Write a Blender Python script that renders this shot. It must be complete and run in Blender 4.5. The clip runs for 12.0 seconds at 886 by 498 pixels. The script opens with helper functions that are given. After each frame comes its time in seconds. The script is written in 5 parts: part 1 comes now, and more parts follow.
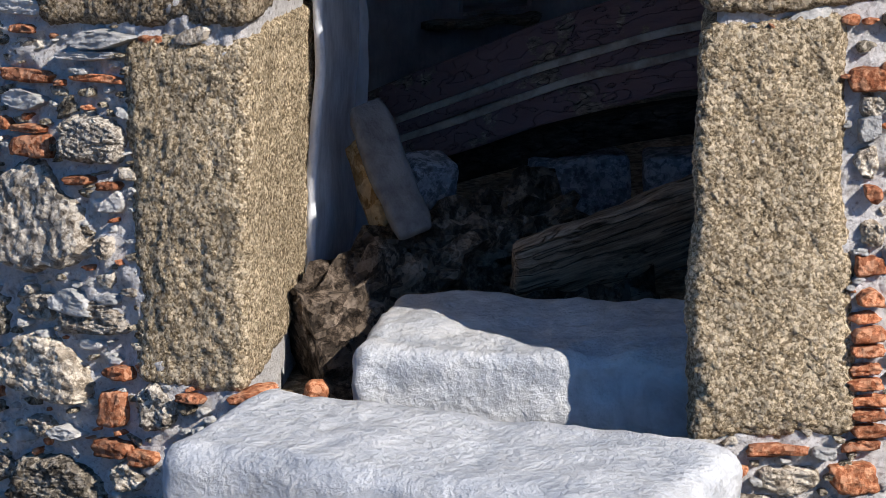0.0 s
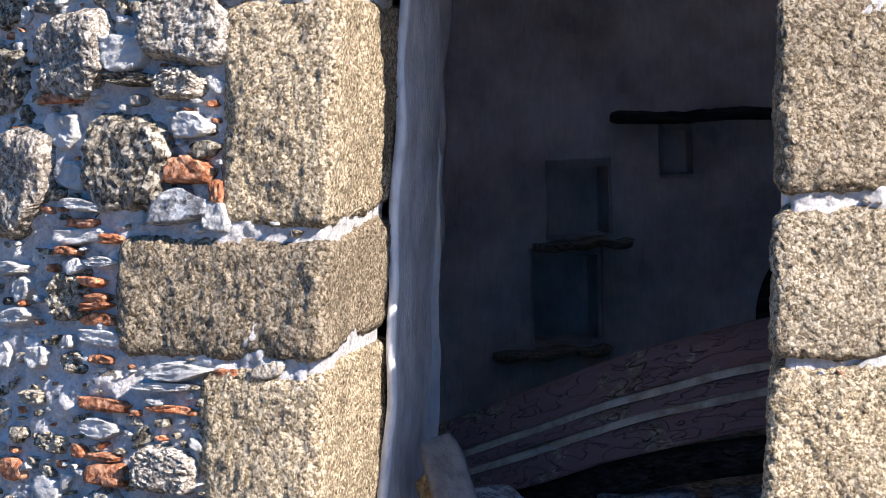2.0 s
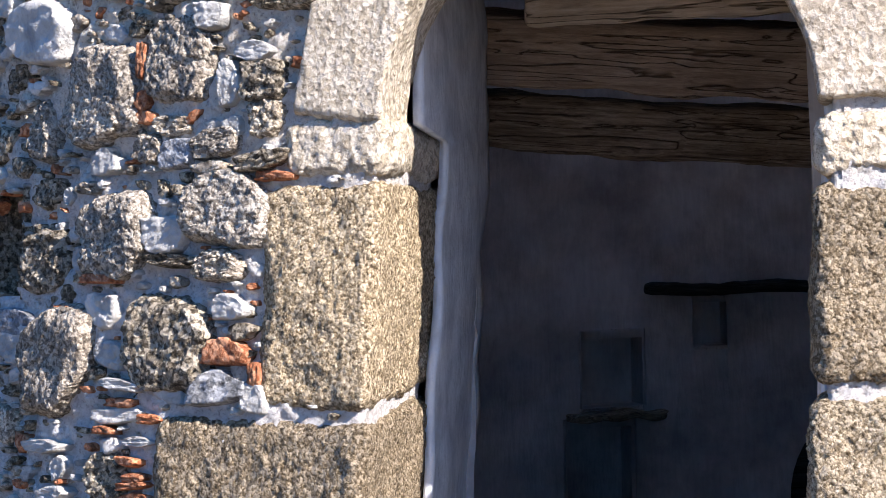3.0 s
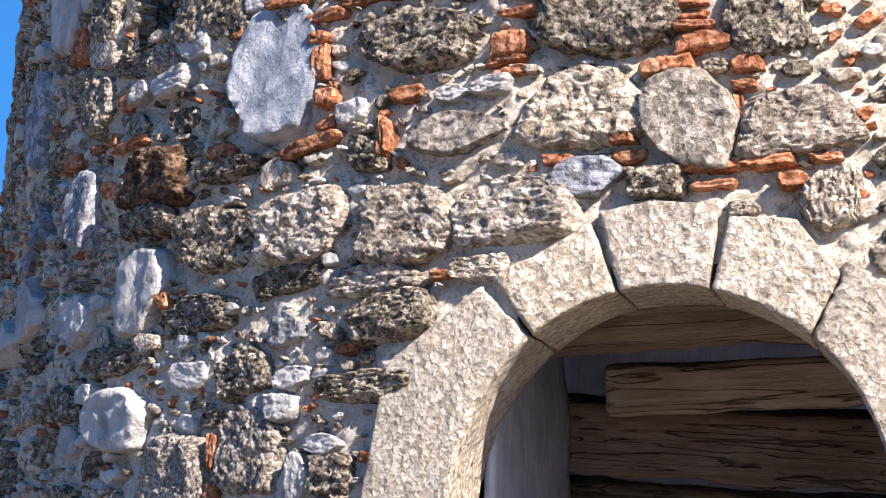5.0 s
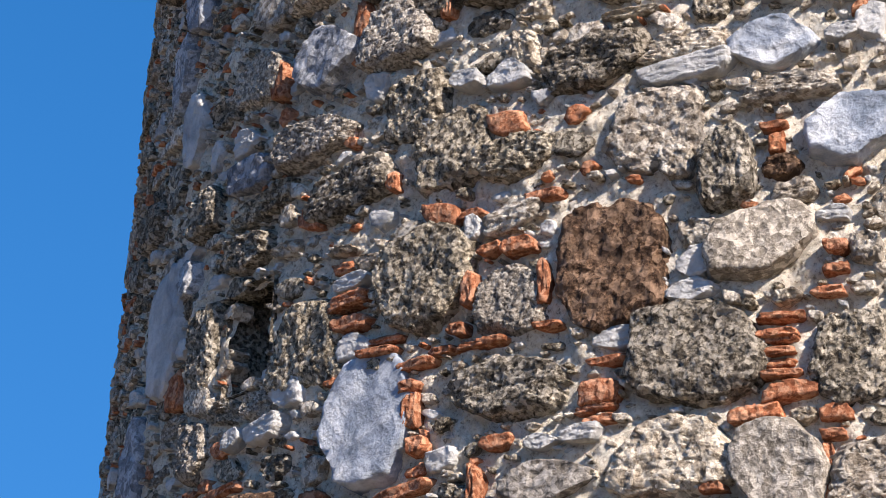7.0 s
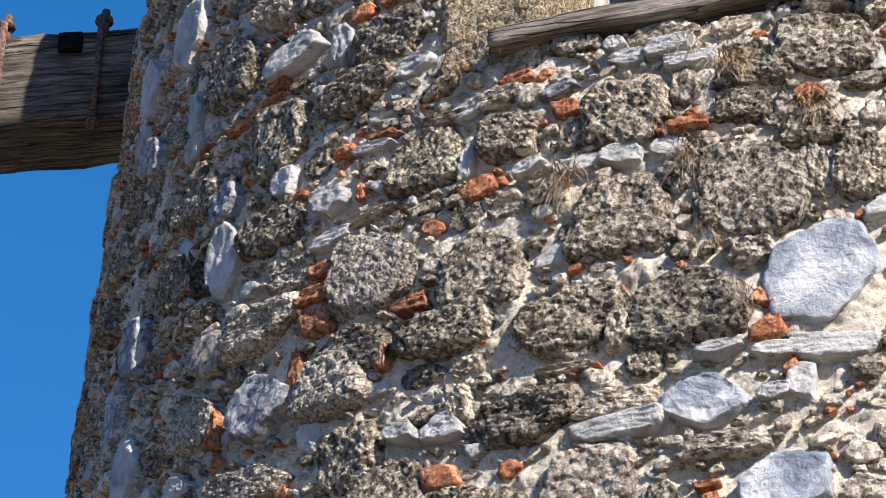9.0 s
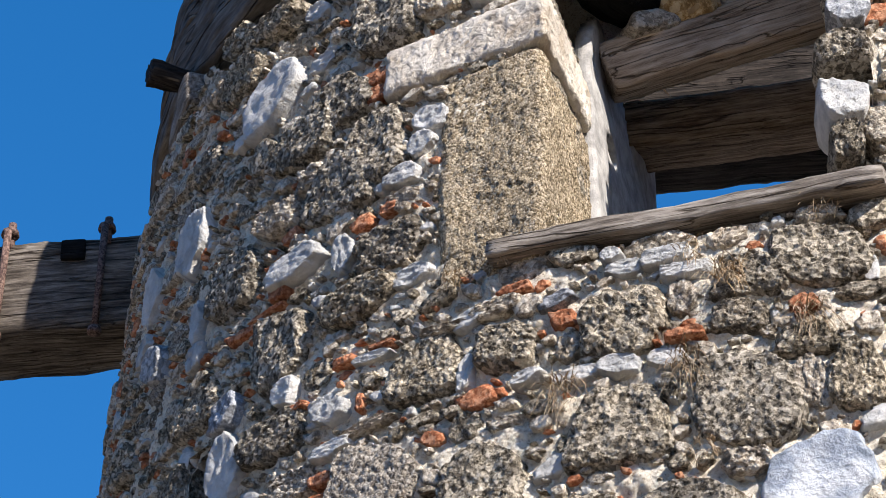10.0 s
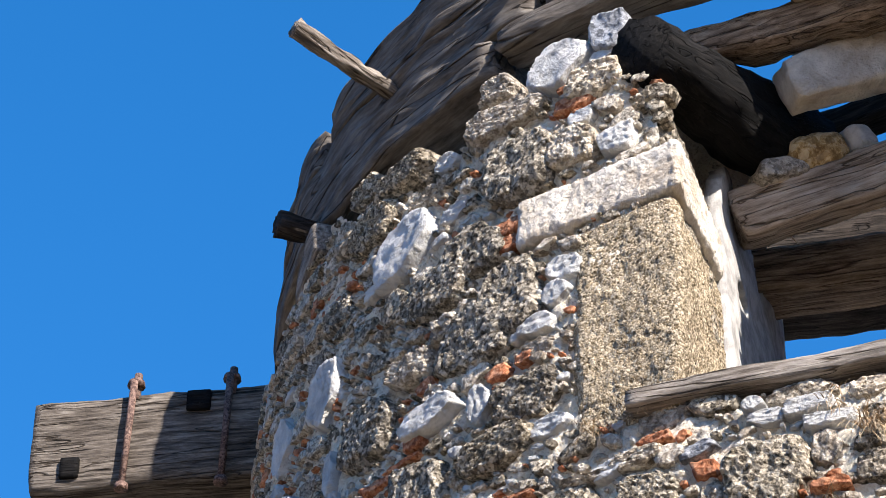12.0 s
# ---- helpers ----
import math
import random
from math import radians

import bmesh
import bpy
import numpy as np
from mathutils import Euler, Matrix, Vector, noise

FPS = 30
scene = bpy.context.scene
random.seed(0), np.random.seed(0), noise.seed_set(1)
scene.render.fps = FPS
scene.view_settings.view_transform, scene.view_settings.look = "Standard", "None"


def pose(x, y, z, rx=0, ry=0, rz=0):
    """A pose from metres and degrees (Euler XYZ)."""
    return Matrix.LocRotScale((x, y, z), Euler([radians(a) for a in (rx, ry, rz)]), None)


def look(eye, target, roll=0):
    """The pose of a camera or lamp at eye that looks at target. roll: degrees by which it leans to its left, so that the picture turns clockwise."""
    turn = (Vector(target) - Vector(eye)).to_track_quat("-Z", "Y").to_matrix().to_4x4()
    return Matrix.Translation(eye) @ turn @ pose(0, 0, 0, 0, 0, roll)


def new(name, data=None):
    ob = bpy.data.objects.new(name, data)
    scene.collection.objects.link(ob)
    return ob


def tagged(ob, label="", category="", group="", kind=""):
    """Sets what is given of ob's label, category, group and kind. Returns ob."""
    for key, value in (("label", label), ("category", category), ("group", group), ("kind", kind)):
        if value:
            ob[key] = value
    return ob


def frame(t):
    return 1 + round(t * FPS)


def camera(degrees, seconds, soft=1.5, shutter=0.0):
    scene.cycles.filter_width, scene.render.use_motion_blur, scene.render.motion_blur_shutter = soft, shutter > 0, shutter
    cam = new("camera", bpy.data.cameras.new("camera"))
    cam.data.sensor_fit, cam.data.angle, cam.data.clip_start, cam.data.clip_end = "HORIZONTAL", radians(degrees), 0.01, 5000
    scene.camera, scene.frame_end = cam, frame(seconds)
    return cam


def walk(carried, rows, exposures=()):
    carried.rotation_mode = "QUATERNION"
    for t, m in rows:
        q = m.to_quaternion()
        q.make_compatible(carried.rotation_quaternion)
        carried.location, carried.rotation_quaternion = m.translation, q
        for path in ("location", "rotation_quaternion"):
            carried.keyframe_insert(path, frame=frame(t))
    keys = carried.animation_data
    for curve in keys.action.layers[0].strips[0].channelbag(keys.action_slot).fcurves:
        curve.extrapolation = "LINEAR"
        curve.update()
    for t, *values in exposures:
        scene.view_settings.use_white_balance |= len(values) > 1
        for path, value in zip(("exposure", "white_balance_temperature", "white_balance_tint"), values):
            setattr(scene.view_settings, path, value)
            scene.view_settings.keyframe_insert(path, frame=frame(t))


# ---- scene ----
# seconds, eye, yaw, pitch, roll
PATH = [
    (0, -0.103, 0.033, 1.408, -1.84, -13.15, -3.63),
    (0.5, -0.101, 0.010, 1.424, -1.68, -9.97, -3.88),
    (1, -0.109, -0.003, 1.430, -1.40, -7.49, -3.78),
    (1.5, -0.111, -0.014, 1.440, -0.87, -5.76, -3.33),
    (2, -0.100, -0.007, 1.448, -0.37, -4.31, -2.75),
    (2.5, -0.096, -0.013, 1.458, 0.01, -2.18, -2.43),
    (3, -0.110, -0.029, 1.510, 0.29, -0.05, -2.39),
    (3.5, -0.114, -0.039, 1.542, 0.71, 2.37, -2.17),
    (3.7, -0.128, -0.057, 1.551, 0.70, 3.32, -2.06),
    (5.3, 0.022, 0.062, 1.599, 3.93, 11.17, -1.48),
    (5.5, 0.019, 0.052, 1.598, 4.15, 12.10, -1.42),
    (6, 0.012, 0.038, 1.607, 4.65, 14.36, -1.31),
    (6.5, 0.003, 0.017, 1.621, 5.18, 16.50, -1.22),
    (7, 0.014, 0.012, 1.634, 5.67, 18.69, -1.28),
    (7.2, 0.023, 0.002, 1.637, 5.81, 19.64, -1.23),
    (8.8, 0.005, -0.018, 1.718, 3.47, 26.20, -1.58),
    (9, 0.004, 0.009, 1.685, 3.30, 27.69, -1.41),
    (9.5, -0.002, -0.035, 1.696, 3.23, 30.12, -1.51),
    (10, 0.018, -0.037, 1.708, 3.23, 32.95, -1.69),
    (10.5, 0.016, -0.060, 1.729, 3.08, 35.97, -2.00),
    (11, -0.010, -0.064, 1.727, 2.79, 39.14, -2.07),
    (11.5, -0.037, -0.076, 1.736, 3.06, 39.96, -2.05),
    (12, -0.100, -0.063, 1.719, 6.16, 36.92, -0.42),
]
cam = camera(23.82, 12.0, soft=0.75)


def aimed(x, y, z, yaw, pitch, roll):
    return pose(x, y, z, 0, 0, yaw) @ pose(0, 0, 0, 90 + pitch) @ pose(0, 0, 0, 0, 0, roll)


walk(cam, [(row[0], aimed(*row[1:])) for row in PATH],
     [(t, e, w, k) for t, e, w, k in ((0, 0.5, 6200, 13), (0.5, 1.05, 6100, 14), (1, 1.3, 6050, 15), (2, 1.4, 6100, 16), (3.5, 1.4, 6250, 18), (5.5, 1.15, 6450, 19), (6.5, 0.92, 6400, 18), (7.2, 0.92, 6400, 17), (9.5, 0.92, 6250, 14), (11.5, 1.33, 6150, 13), (12, 1.38, 6250, 14))])

# ---- light ----
world = bpy.data.worlds.new("sky")
scene.world = world
world.use_nodes = True
wn = world.node_tree.nodes
SUN_AZ, SUN_EL = 137.0, 34.0      # degrees clockwise from +y, above the horizon


def sun_way():
    a, e = radians(SUN_AZ), radians(SUN_EL)
    return Vector((math.sin(a) * math.cos(e), math.cos(a) * math.cos(e), math.sin(e)))


sky = wn.new("ShaderNodeTexSky")
sky.sky_type = "NISHITA"
sky.sun_disc = False
sky.sun_elevation = radians(SUN_EL)
sky.sun_rotation = radians(SUN_AZ)
sky.air_density, sky.dust_density, sky.ozone_density = 1.0, 0.25, 2.2
wn["Background"].inputs["Strength"].default_value = 0.11
# a clear dry sky: little paler towards the horizon
way_up = wn.new("ShaderNodeMapping")
way_up.vector_type = "POINT"
way_up.inputs["Location"].default_value, way_up.inputs["Scale"].default_value = (0, 0, 0.42), (1, 1, 0.55)
even = wn.new("ShaderNodeVectorMath")
even.operation = "NORMALIZE"
world.node_tree.links.new(wn.new("ShaderNodeTexCoord").outputs["Generated"], way_up.inputs[0])
world.node_tree.links.new(way_up.outputs[0], even.inputs[0])
world.node_tree.links.new(even.outputs[0], sky.inputs[0])
deep = wn.new("ShaderNodeHueSaturation")
deep.inputs["Saturation"].default_value = 1.38
world.node_tree.links.new(sky.outputs[0], deep.inputs["Color"])
world.node_tree.links.new(deep.outputs[0], wn["Background"].inputs["Color"])
sun = new("sun", bpy.data.lights.new("sun", "SUN"))
sun.data.energy, sun.data.angle, sun.data.color = 5.0, radians(0.53), (1.0, 0.93, 0.82)
sun.matrix_world = look(sun_way() * 30, (0, 0, 0))


# ---- materials ----
def graph(name):
    m = bpy.data.materials.new(name)
    m.use_nodes = True
    t = m.node_tree
    return m, t, t.nodes["Principled BSDF"]


def node(t, kind, **kw):
    n = t.nodes.new(kind)
    for k, v in kw.items():
        n.inputs[k.replace("_", " ")].default_value = v
    return n


def ramp(t, fac, stops):
    r = t.nodes.new("ShaderNodeValToRGB")
    while len(r.color_ramp.elements) < len(stops):
        r.color_ramp.elements.new(0.5)
    for e, (p, c) in zip(r.color_ramp.elements, stops):
        e.position, e.color = p, (*c, 1)
    t.links.new(fac, r.inputs[0])
    return r.outputs[0]


def mix(t, fac, a, b, mode="MIX"):
    n = t.nodes.new("ShaderNodeMix")
    n.data_type, n.blend_type = "RGBA", mode
    for v, i in ((fac, 0), (a, 6), (b, 7)):
        if isinstance(v, (int, float)):
            n.inputs[i].default_value = v
        elif isinstance(v, tuple):
            n.inputs[i].default_value = (*v, 1)
        else:
            t.links.new(v, n.inputs[i])
    return n.outputs[2]


def math_node(t, op, a, b=0.0):
    n = t.nodes.new("ShaderNodeMath")
    n.operation = op
    for v, i in ((a, 0), (b, 1)):
        if isinstance(v, (int, float)):
            n.inputs[i].default_value = v
        else:
            t.links.new(v, n.inputs[i])
    return n.outputs[0]


def place(t, stretch=(1, 1, 1), local=False):
    """World position, or the thing's own, stretched."""
    if local:
        src = t.nodes.new("ShaderNodeTexCoord").outputs["Object"]
    else:
        src = t.nodes.new("ShaderNodeNewGeometry").outputs["Position"]
    m = t.nodes.new("ShaderNodeMapping")
    m.inputs["Scale"].default_value = stretch
    t.links.new(src, m.inputs[0])
    return m.outputs[0]


def tex(t, kind, vec, out=0, **kw):
    n = node(t, kind, **kw)
    t.links.new(vec, n.inputs["Vector"])
    return n.outputs[out]


def bump(t, bsdf, layers):
    """Layers of (height, distance), laid over one another."""
    last = None
    for h, d in layers:
        b = node(t, "ShaderNodeBump", Strength=1.0, Distance=d)
        t.links.new(h, b.inputs["Height"])
        if last:
            t.links.new(last, b.inputs["Normal"])
        last = b.outputs[0]
    t.links.new(last, bsdf.inputs["Normal"])


def rock(name, dark, mid, light, grain=90.0, deep=0.006, pits=0.35, rough=0.9, shade=0.25, pebbly=False, lichen_shade=0.5):
    """Weathered stone: coarse grains, pits, stains, and a tone of its own for each piece."""
    m, t, b = graph(name)
    v = place(t)
    warp = tex(t, "ShaderNodeTexNoise", v, 0, Scale=18.0, Detail=6.0, Roughness=0.65)
    fine = tex(t, "ShaderNodeTexNoise", v, 0, Scale=grain, Detail=8.0, Roughness=0.8)
    cell = tex(t, "ShaderNodeTexVoronoi", v, 0, Scale=grain * 0.9)
    if pebbly:
        cell = math_node(t, "SUBTRACT", 1.0, cell)
    cell2 = tex(t, "ShaderNodeTexVoronoi", v, 1, Scale=grain * 0.9)
    big = tex(t, "ShaderNodeTexNoise", v, 0, Scale=5.0, Detail=4.0)
    c = ramp(t, fine, [(0.41, dark), (0.5, mid), (0.59, light)])
    speck = t.nodes.new("ShaderNodeSeparateColor")
    t.links.new(cell2, speck.inputs[0])
    c = mix(t, math_node(t, "MULTIPLY", math_node(t, "GREATER_THAN", speck.outputs[0], 0.70), 0.65), c, light)
    c = mix(t, math_node(t, "MULTIPLY", math_node(t, "LESS_THAN", speck.outputs[1], 0.24), 0.6), c, dark)
    # hollows are also darkened in colour: pit shade as well as dark lichen
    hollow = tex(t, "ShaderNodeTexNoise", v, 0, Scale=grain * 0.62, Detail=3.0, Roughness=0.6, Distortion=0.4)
    c = mix(t, lichen_shade, c, ramp(t, hollow, [(0.37, (0.16, 0.15, 0.14)), (0.46, (1, 1, 1))]), "MULTIPLY")
    stain = ramp(t, big, [(0.4, (1 - shade,) * 3), (0.62, (1, 1, 1))])
    c = mix(t, 1.0, c, stain, "MULTIPLY")
    own = t.nodes.new("ShaderNodeObjectInfo").outputs["Random"]
    tone = ramp(t, own, [(0.0, (0.72, 0.70, 0.68)), (0.5, (0.95, 0.95, 0.95)), (1.0, (1.12, 1.08, 1.0))])
    c = mix(t, 1.0, c, tone, "MULTIPLY")
    t.links.new(c, b.inputs["Base Color"])
    b.inputs["Roughness"].default_value = rough
    b.inputs["Specular IOR Level"].default_value = 0.15
    pit = ramp(t, warp, [(0.3, (0, 0, 0)), (0.3 + pits, (1, 1, 1))])
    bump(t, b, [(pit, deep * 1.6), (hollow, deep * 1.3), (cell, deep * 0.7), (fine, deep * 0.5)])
    return m


def marble(name, low, high, veins=(0.33, 0.38, 0.45)):
    m, t, b = graph(name)
    v = place(t)
    n1 = tex(t, "ShaderNodeTexNoise", v, 0, Scale=9.0, Detail=6.0, Roughness=0.6, Distortion=0.8)
    n2 = tex(t, "ShaderNodeTexNoise", v, 0, Scale=70.0, Detail=4.0)
    n3 = tex(t, "ShaderNodeTexNoise", v, 0, Scale=26.0, Detail=8.0, Roughness=0.7)
    c = ramp(t, n1, [(0.3, veins), (0.45, low), (0.6, high)])
    c = mix(t, 0.35, c, ramp(t, n3, [(0.35, (0.55, 0.53, 0.48)), (0.55, (1, 1, 1))]), "MULTIPLY")
    t.links.new(c, b.inputs["Base Color"])
    b.inputs["Roughness"].default_value = 0.75
    b.inputs["Specular IOR Level"].default_value = 0.2
    bump(t, b, [(n1, 0.010), (n3, 0.016), (n2, 0.005)])
    return m


def polar(t):
    """Length along a ring round the thing's own z axis, height, and distance from the axis."""
    sep = t.nodes.new("ShaderNodeSeparateXYZ")
    t.links.new(t.nodes.new("ShaderNodeTexCoord").outputs["Object"], sep.inputs[0])
    x, y, z = sep.outputs
    r = math_node(t, "SQRT", math_node(t, "ADD", math_node(t, "MULTIPLY", x, x), math_node(t, "MULTIPLY", y, y)))
    out = t.nodes.new("ShaderNodeCombineXYZ")
    t.links.new(math_node(t, "MULTIPLY", math_node(t, "ARCTAN2", x, math_node(t, "MULTIPLY", y, -1.0)), 2.47), out.inputs[0])
    t.links.new(z, out.inputs[1])
    t.links.new(r, out.inputs[2])
    return out.outputs[0]


def timber(name, dark, mid, light, axis=0, paint=None, ringed=False):
    """Old wood with grain along one axis of the piece itself."""
    m, t, b = graph(name)
    st = [30.0, 30.0, 30.0] if ringed else [70.0, 70.0, 70.0]
    st[axis] = 5.0
    v = place(t, tuple(st), local=True)
    if ringed:
        m2 = t.nodes.new("ShaderNodeMapping")
        m2.inputs["Scale"].default_value = tuple(st)
        t.links.new(polar(t), m2.inputs[0])
        v = m2.outputs[0]
    grain = tex(t, "ShaderNodeTexNoise", v, 0, Scale=1.0, Detail=8.0, Roughness=0.75, Distortion=0.2)
    thin = t.nodes.new("ShaderNodeMapping")
    thin.inputs["Scale"].default_value = tuple(0.22 if k == axis else 0.45 for k in range(3))
    t.links.new(v, thin.inputs[0])
    crack = tex(t, "ShaderNodeTexNoise", thin.outputs[0], 0, Scale=1.0, Detail=1.5, Roughness=0.5, Distortion=0.2)
    crack = math_node(t, "ABSOLUTE", math_node(t, "SUBTRACT", crack, 0.5))
    wide = tex(t, "ShaderNodeTexNoise", place(t, local=True), 0, Scale=6.0, Detail=4.0)
    c = ramp(t, grain, [(0.36, dark), (0.5, mid), (0.64, light)])
    split = ramp(t, crack, [(0.002, (0.33, 0.30, 0.27)), (0.018, (1, 1, 1))])
    c = mix(t, 1.0, c, split, "MULTIPLY")
    c = mix(t, 0.5, c, ramp(t, wide, [(0.35, (0.55, 0.5, 0.45)), (0.65, (1.1, 1.1, 1.1))]), "MULTIPLY")
    if paint:
        flake = tex(t, "ShaderNodeTexNoise", place(t, local=True), 0, Scale=7.0, Detail=8.0, Roughness=0.7)
        c = mix(t, ramp(t, flake, [(0.56, (1, 1, 1)), (0.6, (0, 0, 0))]), c, paint)
    t.links.new(c, b.inputs["Base Color"])
    b.inputs["Roughness"].default_value = 0.9
    b.inputs["Specular IOR Level"].default_value = 0.12
    bump(t, b, [(split, 0.012), (grain, 0.006)])
    return m


def mortar_mat():
    m, t, b = graph("lime_mortar")
    v = place(t)
    n1 = tex(t, "ShaderNodeTexNoise", v, 0, Scale=14.0, Detail=7.0, Roughness=0.7)
    n2 = tex(t, "ShaderNodeTexNoise", v, 0, Scale=85.0, Detail=8.0, Roughness=0.8)
    cell = tex(t, "ShaderNodeTexVoronoi", v, 0, Scale=60.0)
    zed = t.nodes.new("ShaderNodeSeparateXYZ")
    t.links.new(v, zed.inputs[0])
    # limewash survives low on the wall, bare sandy mortar above
    h = math_node(t, "ADD", zed.outputs[2], math_node(t, "MULTIPLY", n1, 0.9))
    low = ramp(t, n2, [(0.36, (0.40, 0.35, 0.32)), (0.45, (0.70, 0.665, 0.64)), (0.6, (0.80, 0.77, 0.75))])
    high = ramp(t, n2, [(0.37, (0.30, 0.23, 0.16)), (0.45, (0.80, 0.69, 0.53)), (0.56, (0.92, 0.84, 0.70))])
    c = mix(t, ramp(t, math_node(t, "MULTIPLY", h, 0.25), [(0.5, (0, 0, 0)), (0.68, (1, 1, 1))]), low, high)
    dirt = ramp(t, n1, [(0.31, (0.34, 0.31, 0.27)), (0.40, (1, 1, 1))])
    c = mix(t, 0.8, c, dirt, "MULTIPLY")
    t.links.new(c, b.inputs["Base Color"])
    b.inputs["Roughness"].default_value = 0.95
    b.inputs["Specular IOR Level"].default_value = 0.1
    bump(t, b, [(n1, 0.026), (cell, 0.009), (n2, 0.012)])
    return m


def plaster(name, low, high, scale=8.0):
    m, t, b = graph(name)
    v = place(t)
    n1 = tex(t, "ShaderNodeTexNoise", v, 0, Scale=scale, Detail=6.0, Roughness=0.65)
    n2 = tex(t, "ShaderNodeTexNoise", place(t, (60, 60, 9)), 0, Scale=1.0, Detail=4.0)
    c = ramp(t, n1, [(0.35, low), (0.6, high)])
    c = mix(t, 0.3, c, ramp(t, n2, [(0.3, (0.6, 0.6, 0.6)), (0.6, (1, 1, 1))]), "MULTIPLY")
    t.links.new(c, b.inputs["Base Color"])
    b.inputs["Roughness"].default_value = 0.9
    bump(t, b, [(n1, 0.01), (n2, 0.004)])
    return m


MAT = {
    "d": rock("dark_pitted_stone", (0.07, 0.055, 0.04), (0.34, 0.29, 0.215), (0.68, 0.60, 0.48), 80, 0.009, 0.25, lichen_shade=0.72),
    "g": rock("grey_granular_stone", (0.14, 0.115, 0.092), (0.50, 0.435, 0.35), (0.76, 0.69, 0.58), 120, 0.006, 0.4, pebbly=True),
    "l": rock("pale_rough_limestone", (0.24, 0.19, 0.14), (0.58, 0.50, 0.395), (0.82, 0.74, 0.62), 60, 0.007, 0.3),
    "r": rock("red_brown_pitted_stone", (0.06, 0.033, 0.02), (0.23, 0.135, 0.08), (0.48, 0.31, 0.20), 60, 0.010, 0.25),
    "s": rock("blue_grey_stone", (0.14, 0.145, 0.155), (0.30, 0.31, 0.33), (0.50, 0.51, 0.53), 50, 0.005, 0.5, lichen_shade=0.4),
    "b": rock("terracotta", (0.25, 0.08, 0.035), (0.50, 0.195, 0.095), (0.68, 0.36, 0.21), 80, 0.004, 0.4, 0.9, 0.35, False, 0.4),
    "k": rock("smooth_grey_brown_stone", (0.17, 0.145, 0.115), (0.36, 0.315, 0.26), (0.58, 0.52, 0.44), 65, 0.006, 0.5, lichen_shade=0.45),
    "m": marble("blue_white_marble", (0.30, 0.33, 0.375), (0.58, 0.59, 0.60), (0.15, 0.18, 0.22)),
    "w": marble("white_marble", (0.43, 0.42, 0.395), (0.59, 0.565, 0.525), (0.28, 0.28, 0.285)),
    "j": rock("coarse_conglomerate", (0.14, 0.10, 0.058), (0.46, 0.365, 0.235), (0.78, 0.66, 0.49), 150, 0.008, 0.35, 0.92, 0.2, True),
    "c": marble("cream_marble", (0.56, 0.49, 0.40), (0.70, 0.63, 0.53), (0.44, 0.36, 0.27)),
    "o": rock("ochre_stone", (0.24, 0.14, 0.05), (0.48, 0.31, 0.13), (0.66, 0.50, 0.29), 40, 0.004, 0.5, lichen_shade=0.3),
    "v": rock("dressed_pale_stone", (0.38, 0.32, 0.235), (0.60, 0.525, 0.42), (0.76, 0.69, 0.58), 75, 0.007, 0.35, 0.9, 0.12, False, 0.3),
}
MORTAR = mortar_mat()
LIMEWASH = plaster("limewashed_plaster", (0.50, 0.51, 0.53), (0.74, 0.75, 0.76))
# limewash in a darker colour, painting the window side as shaded
SHADED_WASH = plaster("shaded_limewash", (0.22, 0.21, 0.195), (0.42, 0.40, 0.37), 14.0)
INNER = plaster("inner_plaster", (0.34, 0.305, 0.29), (0.66, 0.61, 0.57), 2.5)
STEP = marble("limewashed_marble", (0.49, 0.50, 0.51), (0.62, 0.62, 0.615), (0.38, 0.40, 0.43))
OLD_WOOD = timber("weathered_grey_timber", (0.07, 0.058, 0.047), (0.20, 0.17, 0.14), (0.36, 0.32, 0.27))
RING_GREY = timber("weathered_ring_timber", (0.06, 0.051, 0.043), (0.125, 0.108, 0.091), (0.20, 0.18, 0.156), ringed=True)
BEAM_WOOD = timber("dark_grey_timber", (0.028, 0.023, 0.018), (0.11, 0.092, 0.075), (0.24, 0.208, 0.172))
BROWN_WOOD = timber("old_brown_timber", (0.07, 0.048, 0.032), (0.24, 0.175, 0.12), (0.42, 0.33, 0.24))
DARK_WOOD = timber("tarred_dark_timber", (0.012, 0.010, 0.009), (0.035, 0.029, 0.025), (0.08, 0.066, 0.055))
CHAR = timber("charred_timber", (0.002, 0.002, 0.002), (0.006, 0.0055, 0.005), (0.018, 0.016, 0.015))
BROWN_PALE = timber("sun_bleached_brown_timber", (0.17, 0.125, 0.09), (0.38, 0.30, 0.225), (0.54, 0.45, 0.36))
HULL_WOOD = timber("flaking_brown_painted_timber", (0.08, 0.058, 0.045), (0.26, 0.20, 0.15), (0.50, 0.42, 0.33), 0, (0.22, 0.14, 0.135))
INNER_TIMBER = timber("dry_brown_floor_timber", (0.22, 0.155, 0.11), (0.34, 0.255, 0.19), (0.48, 0.38, 0.29))
PALE_BEAM = timber("pale_dusty_floor_timber", (0.34, 0.27, 0.20), (0.50, 0.41, 0.31), (0.62, 0.52, 0.41))
GREY_BOARD = plaster("dusty_grey_board", (0.09, 0.09, 0.09), (0.17, 0.168, 0.165), 14.0)
IRON = rock("rusty_iron", (0.05, 0.03, 0.025), (0.13, 0.08, 0.065), (0.24, 0.16, 0.13), 120, 0.001, 0.4, 0.75)
EARTH = rock("dry_earth", (0.16, 0.12, 0.08), (0.30, 0.24, 0.17), (0.44, 0.37, 0.27), 40, 0.01, 0.4)
PALE_WOOD = plaster("pale_bleached_wood", (0.38, 0.34, 0.29), (0.60, 0.55, 0.47), 11.0)
